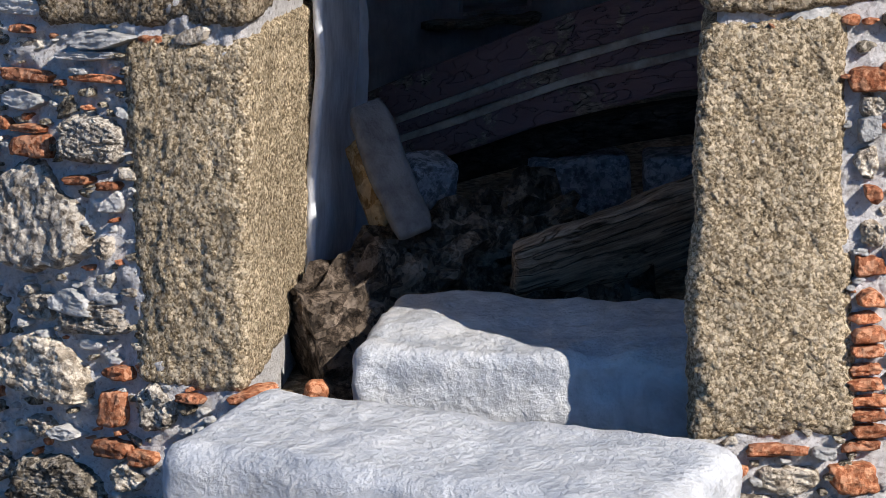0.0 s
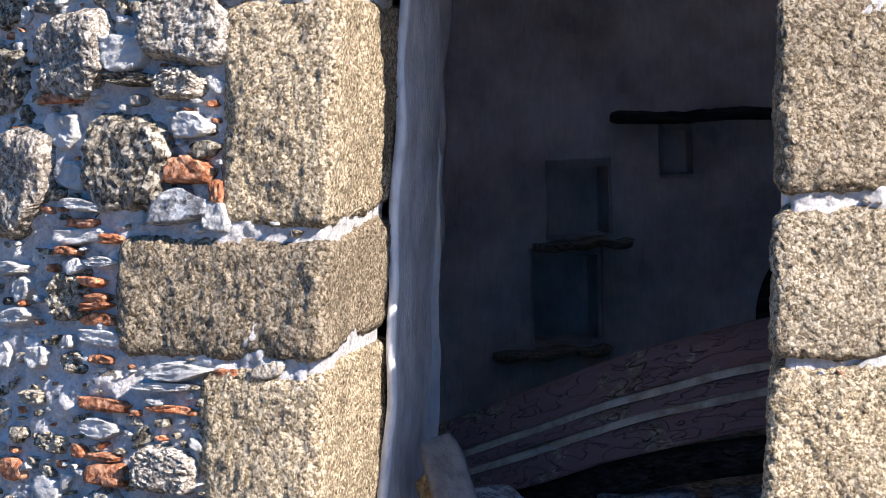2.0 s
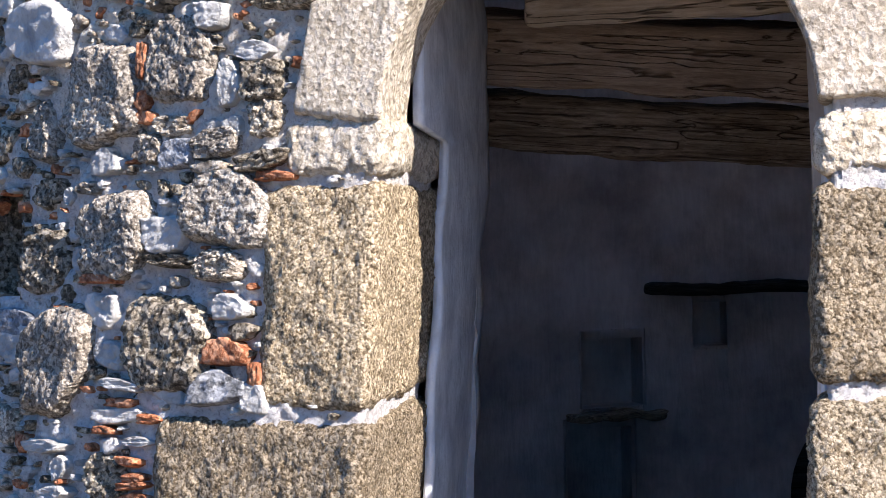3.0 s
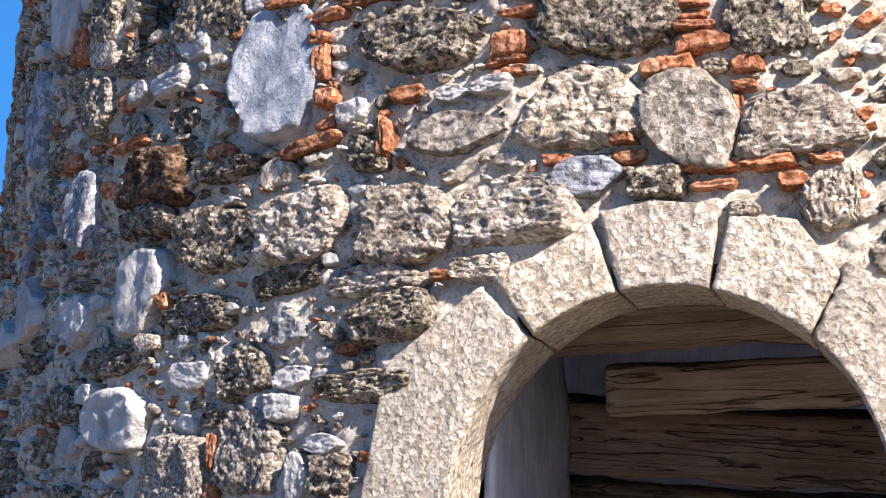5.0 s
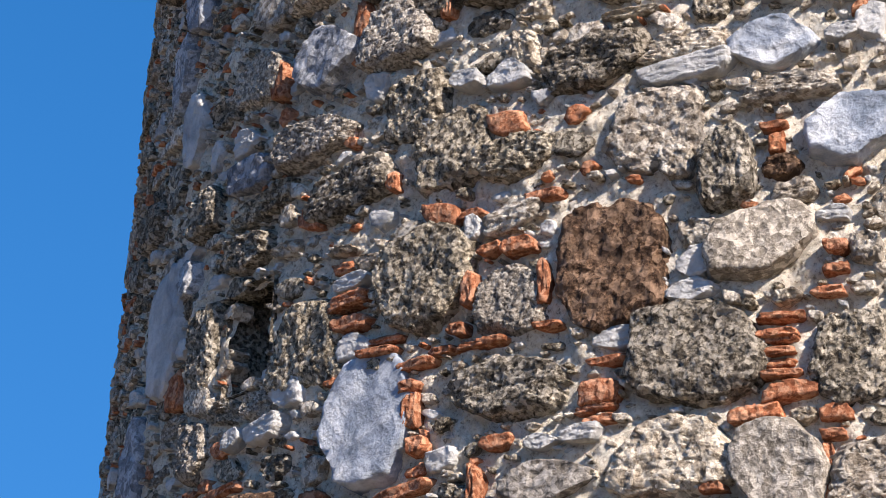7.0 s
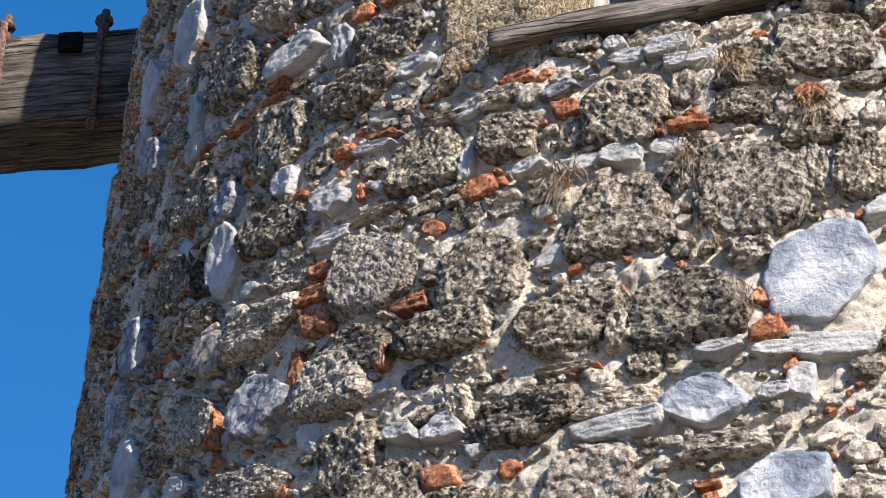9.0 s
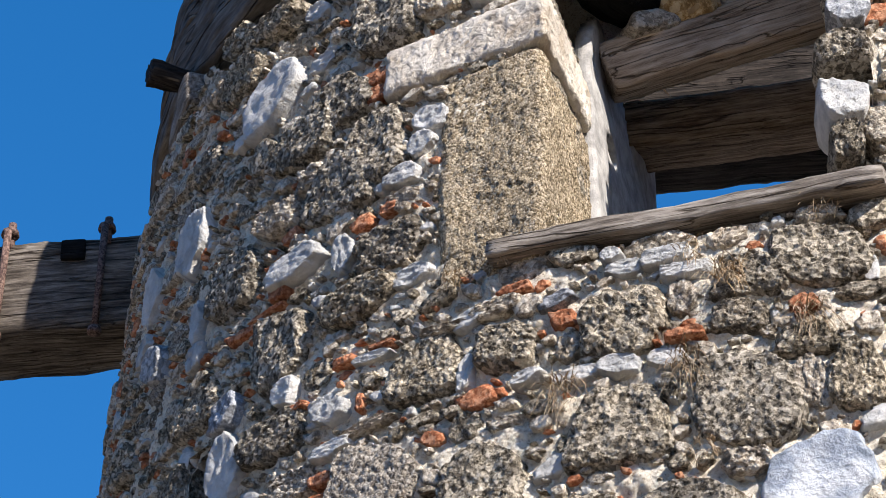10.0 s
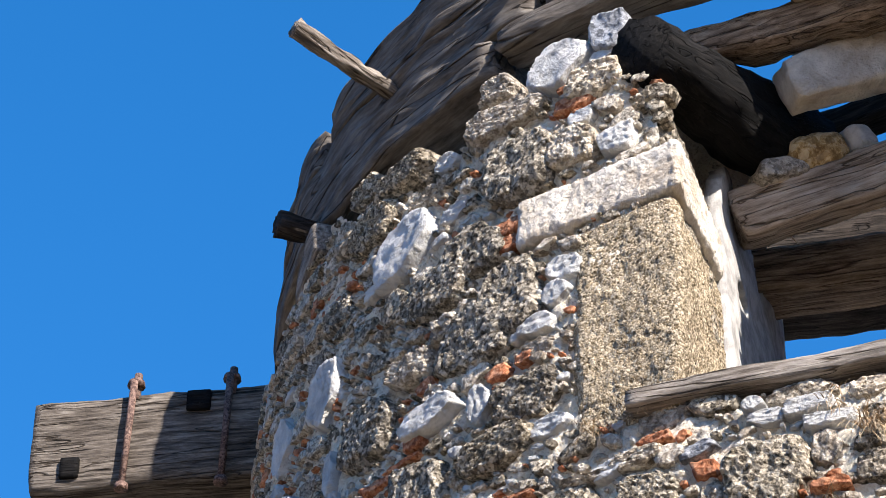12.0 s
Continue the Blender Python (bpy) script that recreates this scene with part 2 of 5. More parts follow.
STRAW = rock("dry_straw", (0.20, 0.13, 0.07), (0.38, 0.27, 0.16), (0.55, 0.44, 0.30), 60, 0.001, 0.4)

# ---- the round tower: centre, foot radius, batter ----
CX, CY, R0, BATTER = 0.993, 6.836, 2.974, 0.0842
WALL = 1.15                       # thickness
BASE, TOP = -0.3, 6.05


def on_wall(phi, z, out=0.0):
    """A place on the outer face; phi in degrees, rising to the right of one who faces it."""
    r, a = R0 - BATTER * z + out, radians(phi)
    return Vector((CX + r * math.sin(a), CY - r * math.cos(a), z))


def wall_pose(phi, z, out=0.0, turn=0.0):
    """x along the wall, y up, z out of it."""
    a = radians(phi)
    x = Vector((math.cos(a), math.sin(a), 0))
    n = Vector((math.sin(a), -math.cos(a), BATTER)).normalized()
    y = n.cross(x)
    m = Matrix((x, y, n)).transposed().to_4x4()
    return Matrix.Translation(on_wall(phi, z, out)) @ m @ pose(0, 0, 0, 0, 0, turn)


def mesh_ob(name, bm, mat, parent=None, label="", smooth=True):
    me = bpy.data.meshes.new(name)
    bm.normal_update()
    bm.to_mesh(me)
    bm.free()
    me.materials.append(mat)
    if smooth:
        me.shade_smooth()
    ob = new(name, me)
    if parent:
        ob.parent = parent
    return tagged(ob, label)


def part(name, bm, mat, parent, label="", smooth=True):
    return mesh_ob(name, bm, mat, parent, label, smooth)


def sheet(bm, nu, nv, place_of, keep=None):
    """A grid of nu x nv cells; place_of(u, v) with u, v from 0 to 1."""
    rows = [[bm.verts.new(place_of(i / nu, j / nv)) for i in range(nu + 1)] for j in range(nv + 1)]
    for j in range(nv):
        for i in range(nu):
            if keep is None or keep((i + 0.5) / nu, (j + 0.5) / nv):
                bm.faces.new((rows[j][i], rows[j][i + 1], rows[j + 1][i + 1], rows[j + 1][i]))
    return rows


def block(size, cuts, rounding, rough, seed, taper=None, grit=0.0):
    """A box cut into a lattice, its edges rounded and its faces worn. cuts: cells along x, y, z."""
    bm = bmesh.new()
    sx, sy, sz = (s / 2 for s in size)
    nx, ny, nz = cuts
    made = {}

    def vert(i, j, k):
        if (i, j, k) not in made:
            p = Vector((sx * (2 * i / nx - 1), sy * (2 * j / ny - 1), sz * (2 * k / nz - 1)))
            r = min(rounding, sx, sy, sz)
            core = Vector((max(-sx + r, min(sx - r, p.x)), max(-sy + r, min(sy - r, p.y)), max(-sz + r, min(sz - r, p.z))))
            d = p - core
            if d.length > 1e-9:
                p = core + d.normalized() * r
            if taper:
                p = taper(p)
            q = p * 1.0 + Vector((seed * 7.1, seed * 3.3, seed * 1.7))
            p = p + rough * (noise.noise_vector(q * 4) + 0.5 * noise.noise_vector(q * 11) + 0.28 * noise.noise_vector(q * 30))
            if grit:
                p = p + grit * (noise.noise_vector(q * 70) + 0.7 * noise.noise_vector(q * 150))
            made[i, j, k] = bm.verts.new(p)
        return made[i, j, k]

    for a in range(nx):
        for b in range(ny):
            bm.faces.new([vert(*q) for q in ((a, b, nz), (a + 1, b, nz), (a + 1, b + 1, nz), (a, b + 1, nz))])
            bm.faces.new([vert(*q) for q in ((a, b, 0), (a, b + 1, 0), (a + 1, b + 1, 0), (a + 1, b, 0))])
    for a in range(nx):
        for c in range(nz):
            bm.faces.new([vert(*q) for q in ((a, 0, c), (a + 1, 0, c), (a + 1, 0, c + 1), (a, 0, c + 1))])
            bm.faces.new([vert(*q) for q in ((a, ny, c), (a, ny, c + 1), (a + 1, ny, c + 1), (a + 1, ny, c))])
    for b in range(ny):
        for c in range(nz):
            bm.faces.new([vert(*q) for q in ((0, b, c), (0, b, c + 1), (0, b + 1, c + 1), (0, b + 1, c))])
            bm.faces.new([vert(*q) for q in ((nx, b, c), (nx, b + 1, c), (nx, b + 1, c + 1), (nx, b, c + 1))])
    return bm


# the doorway's edges, leaning a little: phi at a height
def door_left(z):
    return -27.95 + 1.2 * z


def door_right(z):
    return -10.25 + 1.32 * z


SPRING, CROWN = 1.768, 2.211
ARCH_MID, ARCH_HALF = -16.87, 8.96
WIN_L, WIN_R, SILL = -21.9, -3.5, 4.62


def in_door(phi, z, grow=0.0):
    g = grow / 0.05
    if z < SPRING:
        return door_left(z) - g < phi < door_right(z) + g
    dx = (phi - ARCH_MID) / ARCH_HALF
    dz = (z - SPRING) / (CROWN - SPRING)
    return dx * dx + dz * dz < (1 + grow * 2.4) ** 2


def in_window(phi, z, grow=0.0):
    g = grow / 0.05
    return z > SILL - 0.04 - grow and WIN_L - g < phi < WIN_R + g


# putlog holes: phi, z, half width in degrees, half height
HOLES = ((-46.2, 3.11, 1.9, 0.13), (-48.5, 4.33, 1.2, 0.09), (-49.9, 1.56, 1.6, 0.12))


NICHES = ((-163.9, 0.99, 4.2, 0.15, "niche"), (-162.0, 0.60, 4.6, 0.185, "niche"), (-177.6, 1.172, 2.1, 0.105, "small_niche"))


def in_niche(phi, z):
    return any(abs(phi - p) < w and abs(z - q) < h for p, q, w, h, _ in NICHES)


def in_hole(phi, z):
    return any(abs(phi - p) < w and abs(z - q) < h for p, q, w, h in HOLES)


def wall_top(phi):
    """The broken top edge of the masonry."""
    return TOP - 0.12 + 0.10 * math.sin(phi * 0.21 + 1.0) + 0.05 * math.sin(phi * 0.63)


tower = tagged(new("windmill_tower"), "ruined round windmill tower of rubble stone and brick", "tower", kind="structure")


def rough_out(p):
    return 0.022 * noise.noise(p * 6) + 0.017 * noise.noise(p * 17) + 0.012 * noise.noise(p * 45) + 0.008 * noise.noise(p * 95)


def build_wall():
    p0, p1 = -84.0, 16.0
    bm = bmesh.new()

    def outer(u, v):
        phi, z = p0 + (p1 - p0) * u, BASE + (TOP - BASE) * v
        p = on_wall(phi, z)
        return on_wall(phi, z, 0.85 * rough_out(p) - 0.006)

    def keep(u, v):
        phi, z = p0 + (p1 - p0) * u, BASE + (TOP - BASE) * v
        return not (in_door(phi, z, 0.05) or in_window(phi, z, 0.05) or in_hole(phi, z) or z > wall_top(phi))
    sheet(bm, 520, 680, outer, keep)
    part("mortar_face", bm, MORTAR, tower, "crumbling lime mortar between the stones")
    bm = bmesh.new()
    sheet(bm, 60, 40, lambda u, v: on_wall(p1 + 260 * u, BASE + (TOP - 0.1 - BASE) * v, rough_out(on_wall(p1 + 260 * u, 6 * v)) - 0.012))
    part("rear_face", bm, MORTAR, tower)
    bm = bmesh.new()

    def inner(u, v):
        phi, z = -180 + 360 * u, BASE + (TOP - 0.12 - BASE) * v
        return on_wall(phi, z, -WALL + 0.5 * rough_out(on_wall(phi, z)))

    def keep_in(u, v):
        phi, z = -180 + 360 * u, BASE + (TOP - BASE) * v
        return not ((z < 2.4 and -38 < phi < -7.5) or (z > 4.5 and -30 < phi < 0) or in_niche(phi, z))
    sheet(bm, 400, 190, inner, keep_in)
    part("inner_face", bm, INNER, tower, "stained grey plaster inside the tower")
    # putlog holes are lined
    for p, q, w, h in HOLES:
        bm = bmesh.new()
        for (a0, b0), (a1, b1) in (((-1, -1), (1, -1)), ((1, -1), (1, 1)), ((1, 1), (-1, 1)), ((-1, 1), (-1, -1))):
            sheet(bm, 6, 6, lambda u, v: on_wall(p + 1.15 * w * (a0 + (a1 - a0) * u), q + 1.1 * h * (b0 + (b1 - b0) * u), 0.01 - 0.34 * v))
        sheet(bm, 1, 1, lambda u, v: on_wall(p + 1.2 * w * (2 * u - 1), q + 1.15 * h * (2 * v - 1), -0.33))
        part("putlog_hole", bm, MAT["d"], tower, "dark square hole left by scaffolding")

    for p, q, w, h, kind in NICHES:
        bm = bmesh.new()
        for (a0, b0), (a1, b1) in (((-1, -1), (1, -1)), ((1, -1), (1, 1)), ((1, 1), (-1, 1)), ((-1, 1), (-1, -1))):
            sheet(bm, 4, 4, lambda u, v: on_wall(p + 1.1 * w * (a0 + (a1 - a0) * u), q + 1.05 * h * (b0 + (b1 - b0) * u), -WALL - 0.02 + 0.22 * v))
        sheet(bm, 1, 1, lambda u, v: on_wall(p + 1.2 * w * (2 * u - 1), q + 1.1 * h * (2 * v - 1), -WALL + 0.19))
        part(kind, bm, INNER, tower, "dark recess in the inner wall")
    for a0, a1, z in ((-157.0, -171.0, 0.80), (-151.0, -167.5, 0.365)):
        bm = block((1, 1, 1), (24, 4, 4), 0.1, 0.03, a0)
        for v in bm.verts:
            v.co = on_wall(a0 + (a1 - a0) * (v.co.x + 0.5), z + 0.035 * v.co.y + 0.02 * noise.noise(Vector((v.co.x * 4, z, 0))), -WALL - 0.06 + 0.14 * v.co.z)
        bmesh.ops.recalc_face_normals(bm, faces=bm.faces)
        part("shelf", bm, BROWN_WOOD, tower, "dark worn shelf under a niche")


build_wall()

# ---- doorway ----
REVEAL = Vector((math.sin(radians(9.6)), math.cos(radians(9.6)), 0))      # the left side runs in along this
REVEAL_R = Vector((math.sin(radians(10.5)), math.cos(radians(10.5)), 0))


def jamb_stone(phi_out, edge, z0, z1, depth, way, seed, proud=0.02, mat="j", rough=0.016, rounding=0.034, name="jamb_stone", grit=0.0052):
    """A dressed corner stone: its face on the wall, its side running into the opening."""
    zc = (z0 + z1) / 2
    a, b = on_wall(phi_out, zc, proud), on_wall(edge(zc), zc, proud)
    wide = (b - a).length
    x = (b - a).normalized()
    bm = block((wide, z1 - z0, depth), (max(6, int(wide / 0.0068)), max(6, int((z1 - z0) / 0.0068)), max(12, int(depth / 0.012))), rounding, rough, seed, None, grit)
    for v in bm.verts:
        u, h, d = v.co.x / wide + 0.5, v.co.y, depth / 2 - v.co.z
        z = zc + h
        pa, pb = on_wall(phi_out, z, proud), on_wall(edge(z), z, proud)
        v.co = pa + (pb - pa) * u + way * d
    bmesh.ops.recalc_face_normals(bm, faces=bm.faces)
    return part(name, bm, MAT[mat], tower)


def jamb_bed(phi_out, edge, z0, z1, way, seed):
    """Mortar behind and between the corner stones."""
    jamb_stone(phi_out, edge, z0, z1, 0.66, way, seed, -0.004, "mortar", 0.006, 0.02, "mortar_bed", 0.002)


MAT["mortar"] = MORTAR
jamb_bed(-34.0, lambda z: door_left(z) - 0.5, 0.0, 1.8, REVEAL, 91)
jamb_bed(-1.5, lambda z: door_right(z) + 0.6, -0.1, 1.8, REVEAL_R, 92)
jamb_stone(-33.0, door_left, 0.15, 0.885, 0.78, REVEAL, 1)
jamb_stone(-37.6, door_left, 0.905, 1.165, 0.78, REVEAL, 2, 0.028)
jamb_stone(-32.0, door_left, 1.185, 1.655, 0.78, REVEAL, 3)
jamb_stone(-30.6, door_left, 1.665, 1.785, 0.78, REVEAL, 4, 0.02, "v")
jamb_stone(-3.8, door_right, 0.075, 0.892, 0.3, REVEAL_R, 5)
jamb_stone(-1.5, door_right, 0.908, 1.198, 0.3, REVEAL_R, 6)
jamb_stone(-2.6, door_right, 1.214, 1.605, 0.3, REVEAL_R, 7)
jamb_stone(-3.0, door_right, 1.62, 1.745, 0.3, REVEAL_R, 8, 0.02, "v")


def voussoir(a0, a1, back, seed):
    """A stone of the arch between two angles (degrees, from the right springing); back: three places on its outer edge, left to right."""
    n = max(16, int((a1 - a0) * 0.75))
    bm = block((1, 1, 1), (n, 30, 12), 0.045, 0.012, seed, None, 0.006)
    for v in bm.verts:
        u, w, d = v.co.x + 0.5, v.co.y + 0.5, 0.5 - v.co.z
        a = radians(a1 + (a0 - a1) * u)
        phi = ARCH_MID + ARCH_HALF * math.cos(a)
        z = SPRING + (CROWN - SPRING) * math.sin(a)
        (p0, q0), (p1, q1), (p2, q2) = back
        if u < 0.5:
            far = (p0 + (p1 - p0) * 2 * u, q0 + (q1 - q0) * 2 * u)
        else:
            far = (p1 + (p2 - p1) * (2 * u - 1), q1 + (q2 - q1) * (2 * u - 1))
        v.co = on_wall(phi + (far[0] - phi) * w, z + (far[1] - z) * w, 0.024) + (REVEAL * 0.5 + REVEAL_R * 0.5) * (d * 0.29)
    bmesh.ops.recalc_face_normals(bm, faces=bm.faces)
    part("voussoir", bm, MAT["v"], tower, "pale dressed stone of the door arch")


ARCH = ((0.0, 46.5, ((-9.15, 2.24), (-4.6, 2.06), (-3.0, 1.762))), (46.9, 74.8, ((-13.75, 2.345), (-11.0, 2.325), (-9.4, 2.21))),
        (75.2, 99.3, ((-19.2, 2.372), (-16.8, 2.39), (-14.05, 2.365))), (99.7, 125.2, ((-24.0, 2.262), (-21.8, 2.30), (-19.45, 2.355))),
        (125.6, 180, ((-30.3, 1.80), (-29.0, 2.10), (-24.4, 2.25))))
for n, (a0, a1, back) in enumerate(ARCH):
    voussoir(a0, a1, back, 11 + n)


def reveals():
    """The plastered sides behind the corner stones; they rise past the arch to the floor beams."""
    for edge, way, name, u0, u1, shift in ((door_left, REVEAL, "door_reveal", 0.66, 1.32, 0.14), (door_right, REVEAL_R, "door_reveal", 0.24, 1.05, 0.5)):
        bm = bmesh.new()

        def face(u, v):
            z = 2.42 * v
            e = on_wall(edge(min(z, SPRING)) + shift, min(z, SPRING), 0.0)
            e.z = z
            start = u0 if z < SPRING else min(u0, 0.33)
            d = start + (u1 - start) * u
            p = e + way * d
            wave = 0.03 * noise.noise(Vector((0, 3, z * 7))) + 0.02 * noise.noise(Vector((0, 1, z * 23)))
            return p + Vector((0.014 * noise.noise(p * 5), 0, 0)) + way * (wave * u)

        sheet(bm, 20, 110, face)
        ob = part(name, bm, LIMEWASH, tower, "peeling limewashed plaster of the doorway")
        s = ob.modifiers.new("thick", "SOLIDIFY")
        s.thickness, s.offset = 0.02, 0


reveals()

# ---- ground ----
bm = bmesh.new()
sheet(bm, 90, 90, lambda u, v: Vector((600 * (2 * u - 1) ** 5 + 8 * (2 * u - 1), 600 * (2 * v - 1) ** 5 + 8 * (2 * v - 1) + 4, BASE + 0.05 + 0.03 * noise.noise(Vector((u * 40, v * 40, 0))))))
tagged(mesh_ob("ground", bm, EARTH), "dry stony earth round the tower", "ground", kind="structure")
bm = bmesh.new()
sheet(bm, 48, 12, lambda u, v: Vector((CX + 2.6 * v * math.sin(6.2832 * u), CY - 2.6 * v * math.cos(6.2832 * u), 0.02 + 0.02 * noise.noise(Vector((u * 9, v * 9, 0))))))
tagged(mesh_ob("floor", bm, EARTH), "dusty earth floor inside the tower", "floor", kind="structure")


# ---- window high in the wall ----
WIN_IN = Vector((math.sin(radians(14)), math.cos(radians(14)), 0))
jamb_stone(-28.8, lambda z: WIN_L + 0.35 * (z - 4.6), 4.56, 5.285, 0.50, WIN_IN, 9)
jamb_stone(-33.1, lambda z: WIN_L + 0.7, 5.30, 5.475, 0.50, WIN_IN, 10, 0.035, "c", 0.010, 0.02, "lintel_stone")


jamb_stone(-27.0, lambda z: WIN_L - 0.2, 4.45, 5.62, 1.14, WIN_IN, 19, -0.03, "d", 0.02, 0.05, "rubble_core", 0.006)


def window_sides():
    bm = bmesh.new()

    def left(u, v):
        z = 4.45 + (1.30 + 0.2 * u) * v + 0.12 * noise.noise(Vector((u * 3, 0, 0))) * v
        p = on_wall(WIN_L + 0.1, z, 0.0) + WIN_IN * (0.46 + 0.84 * u)
        return p + Vector((0.015 * noise.noise(p * 6), 0, 0)) + WIN_IN * (0.03 * noise.noise(Vector((0, 4, z * 7))) * u)
    def holds(u, v):
        return v * 1.3 + 0.9 * noise.noise(Vector((u * 2.2, v * 5, 3))) - 0.35 * u > 0.22 and v + 0.25 * noise.noise(Vector((u * 4, 1, 8))) < 0.97
    sheet(bm, 40, 80, left, holds)
    ob = part("window_reveal", bm, SHADED_WASH, tower, "peeling limewashed plaster beside the window")
    s = ob.modifiers.new("thick", "SOLIDIFY")
    s.thickness, s.offset = 0.05, 0
    bm = bmesh.new()
    sheet(bm, 10, 40, lambda u, v: on_wall(WIN_R + 1.6 + 0.5 * noise.noise(Vector((u * 4, v * 9, 2))), 4.5 + 1.5 * v, -0.9 * u))
    sheet(bm, 40, 10, lambda u, v: on_wall(WIN_L - 2 + (WIN_R - WIN_L + 4) * u, SILL - 0.06 + 0.03 * noise.noise(Vector((u * 9, v * 4, 5))), -0.02 - 0.95 * v))
    part("window_bed", bm, MORTAR, tower)
    # the wall's broken top
    bm = bmesh.new()

    def crest(u, v):
        phi = -84 + 100 * u
        if in_window(phi, 5.0):
            phi = WIN_L if phi < -13 else WIN_R
        return on_wall(phi, wall_top(phi) - 0.02, -0.01 - (WALL - 0.01) * v + 0.02 * noise.noise(Vector((phi, v * 5, 0))))
    sheet(bm, 200, 10, crest, lambda u, v: not in_window(-84 + 100 * u, 5.0, 0.05))
    part("wall_top", bm, MORTAR, tower)


window_sides()


# ---- timbers ----
def beam_thing(name, label, category, a, b, wide, tall, seed, mat, twist=0.0, rough=0.012, rounding=0.02, parent=None, sag=0.0):
    """A hewn timber from a to b; x runs along it."""
    a, b = Vector(a), Vector(b)
    long = (b - a).length
    bm = block((long, wide, tall), (max(10, int(long / 0.03)), 8, 8), rounding, rough, seed)
    if sag:
        for v in bm.verts:
            v.co.z += sag * (1 - (2 * v.co.x / long) ** 2)
    ob = mesh_ob(name, bm, mat, parent)
    x = (b - a).normalized()
    y = Vector((0, 0, 1)).cross(x).normalized()
    m = Matrix((x, y, x.cross(y))).transposed().to_4x4()
    ob.matrix_world = Matrix.Translation((a + b) / 2) @ m @ pose(0, 0, 0, twist)
    return tagged(ob, label, category)


def log_thing(name, label, category, a, b, r, seed, mat, rough=0.03, taper=0.85):
    """A rough round log."""
    a, b = Vector(a), Vector(b)
    long = (b - a).length
    bm = bmesh.new()
    n, k = 26, max(10, int(long / 0.03))
    rings = []
    for j in range(k + 1):
        ring_ = []
        for i in range(n):
            th = 2 * math.pi * i / n
            q = Vector((j * long / k, math.cos(th), math.sin(th)))
            rr = r * (1 + (taper - 1) * j / k) * (1 + 0.35 * noise.noise(Vector((q.x * 3 + seed, q.y, q.z)))) + rough * noise.noise(Vector((q.x * 12 + seed, q.y * 4, q.z * 4)))
            ring_.append(bm.verts.new((q.x - long / 2, rr * q.y, rr * q.z)))
        rings.append(ring_)
    for j in range(k):
        for i in range(n):
            bm.faces.new((rings[j][i], rings[j][(i + 1) % n], rings[j + 1][(i + 1) % n], rings[j + 1][i]))
    bm.faces.new(rings[0][::-1])
    bm.faces.new(rings[-1])
    bmesh.ops.recalc_face_normals(bm, faces=bm.faces)
    ob = mesh_ob(name, bm, mat)
    x = (b - a).normalized()
    y = Vector((0, 0, 1)).cross(x).normalized()
    m = Matrix((x, y, x.cross(y))).transposed().to_4x4()
    ob.matrix_world = Matrix.Translation((a + b) / 2) @ m
    return tagged(ob, label, category)


def stone_thing(name, label, category, size, m, seed, mat, rounding=0.06, rough=0.03, cells=0.02):
    cuts = [max(6, int(s / cells)) for s in size]
    ob = mesh_ob(name, block(size, cuts, rounding, rough, seed), mat)
    ob.matrix_world = m
    return tagged(ob, label, category)


# sill and lintels of the window
beam_thing("window_sill_plank", "cracked grey timber plank along the window sill", "plank", on_wall(-25.2, 4.60, -0.02), on_wall(-2.6, 4.57, 0.0), 0.20, 0.055, 101, OLD_WOOD, 0, 0.010, 0.012)
beam_thing("window_lintel", "squared brown timber lintel across the window", "beam", (0.24, 5.12, 5.655), (1.28, 5.10, 5.965), 0.16, 0.165, 102, BROWN_PALE, 14)
beam_thing("inner_lintel", "deeply grained old timber lintel inside the window", "beam", (0.15, 5.58, 5.72), (1.45, 5.52, 5.80), 0.22, 0.17, 103, BROWN_WOOD, 8)
# added filler, tall and dark, standing for the shaded gap behind the lintels
beam_thing("rear_lintel", "dark timber filler added in the shaded gap behind the window lintels", "beam", (0.1, 5.86, 5.99), (1.6, 5.80, 5.99), 0.2, 0.46, 104, DARK_WOOD)
log_thing("charred_log", "charred black log end set in the wall top", "log", (-0.015, 4.53, 5.865), (0.46, 5.2, 5.97), 0.118, 3, CHAR, 0.022, 1.25)
slab = beam_thing("marble_slab", "pale veined marble slab wedged over the window", "stone slab", (0.43, 4.86, 5.95), (0.99, 4.96, 6.20), 0.13, 0.155, 110, MAT["c"], 10, 0.016, 0.014)
stone_thing("ochre_stone", "ochre boulder resting on the window lintel", "stone", (0.20, 0.15, 0.13), pose(0.515, 5.06, 5.845, 0, -14, 10), 105, MAT["o"], 0.055, 0.02, 0.009)
stone_thing("white_stone", "white stone resting on the window lintel", "stone", (0.11, 0.12, 0.12), pose(0.64, 5.08, 5.90, 0, -20, 20), 106, MAT["w"], 0.045, 0.02, 0.009)
beam_thing("rear_beam", "dark timber beam high behind the window", "beam", (0.45, 5.22, 6.02), (1.3, 5.12, 6.28), 0.12, 0.10, 107, DARK_WOOD)
stone_thing("white_block", "white block wedged over the window lintel", "stone", (0.19, 0.11, 0.17), pose(0.915, 5.13, 5.985, 0, -16, -4), 108, MAT["w"], 0.03, 0.02, 0.01)
stone_thing("rubble_lump", "brown lump of rubble beside the window lintel", "stone", (0.17, 0.16, 0.07), pose(0.38, 5.06, 5.765, 0, -15, 20), 115, MAT["k"], 0.03, 0.02, 0.01)
beam_thing("brown_cross_timber", "split brown timber lying across the window head", "beam", (0.14, 4.80, 6.07), (1.35, 4.74, 6.39), 0.16, 0.125, 116, BROWN_WOOD, 10, 0.03, 0.03, None, -0.03)
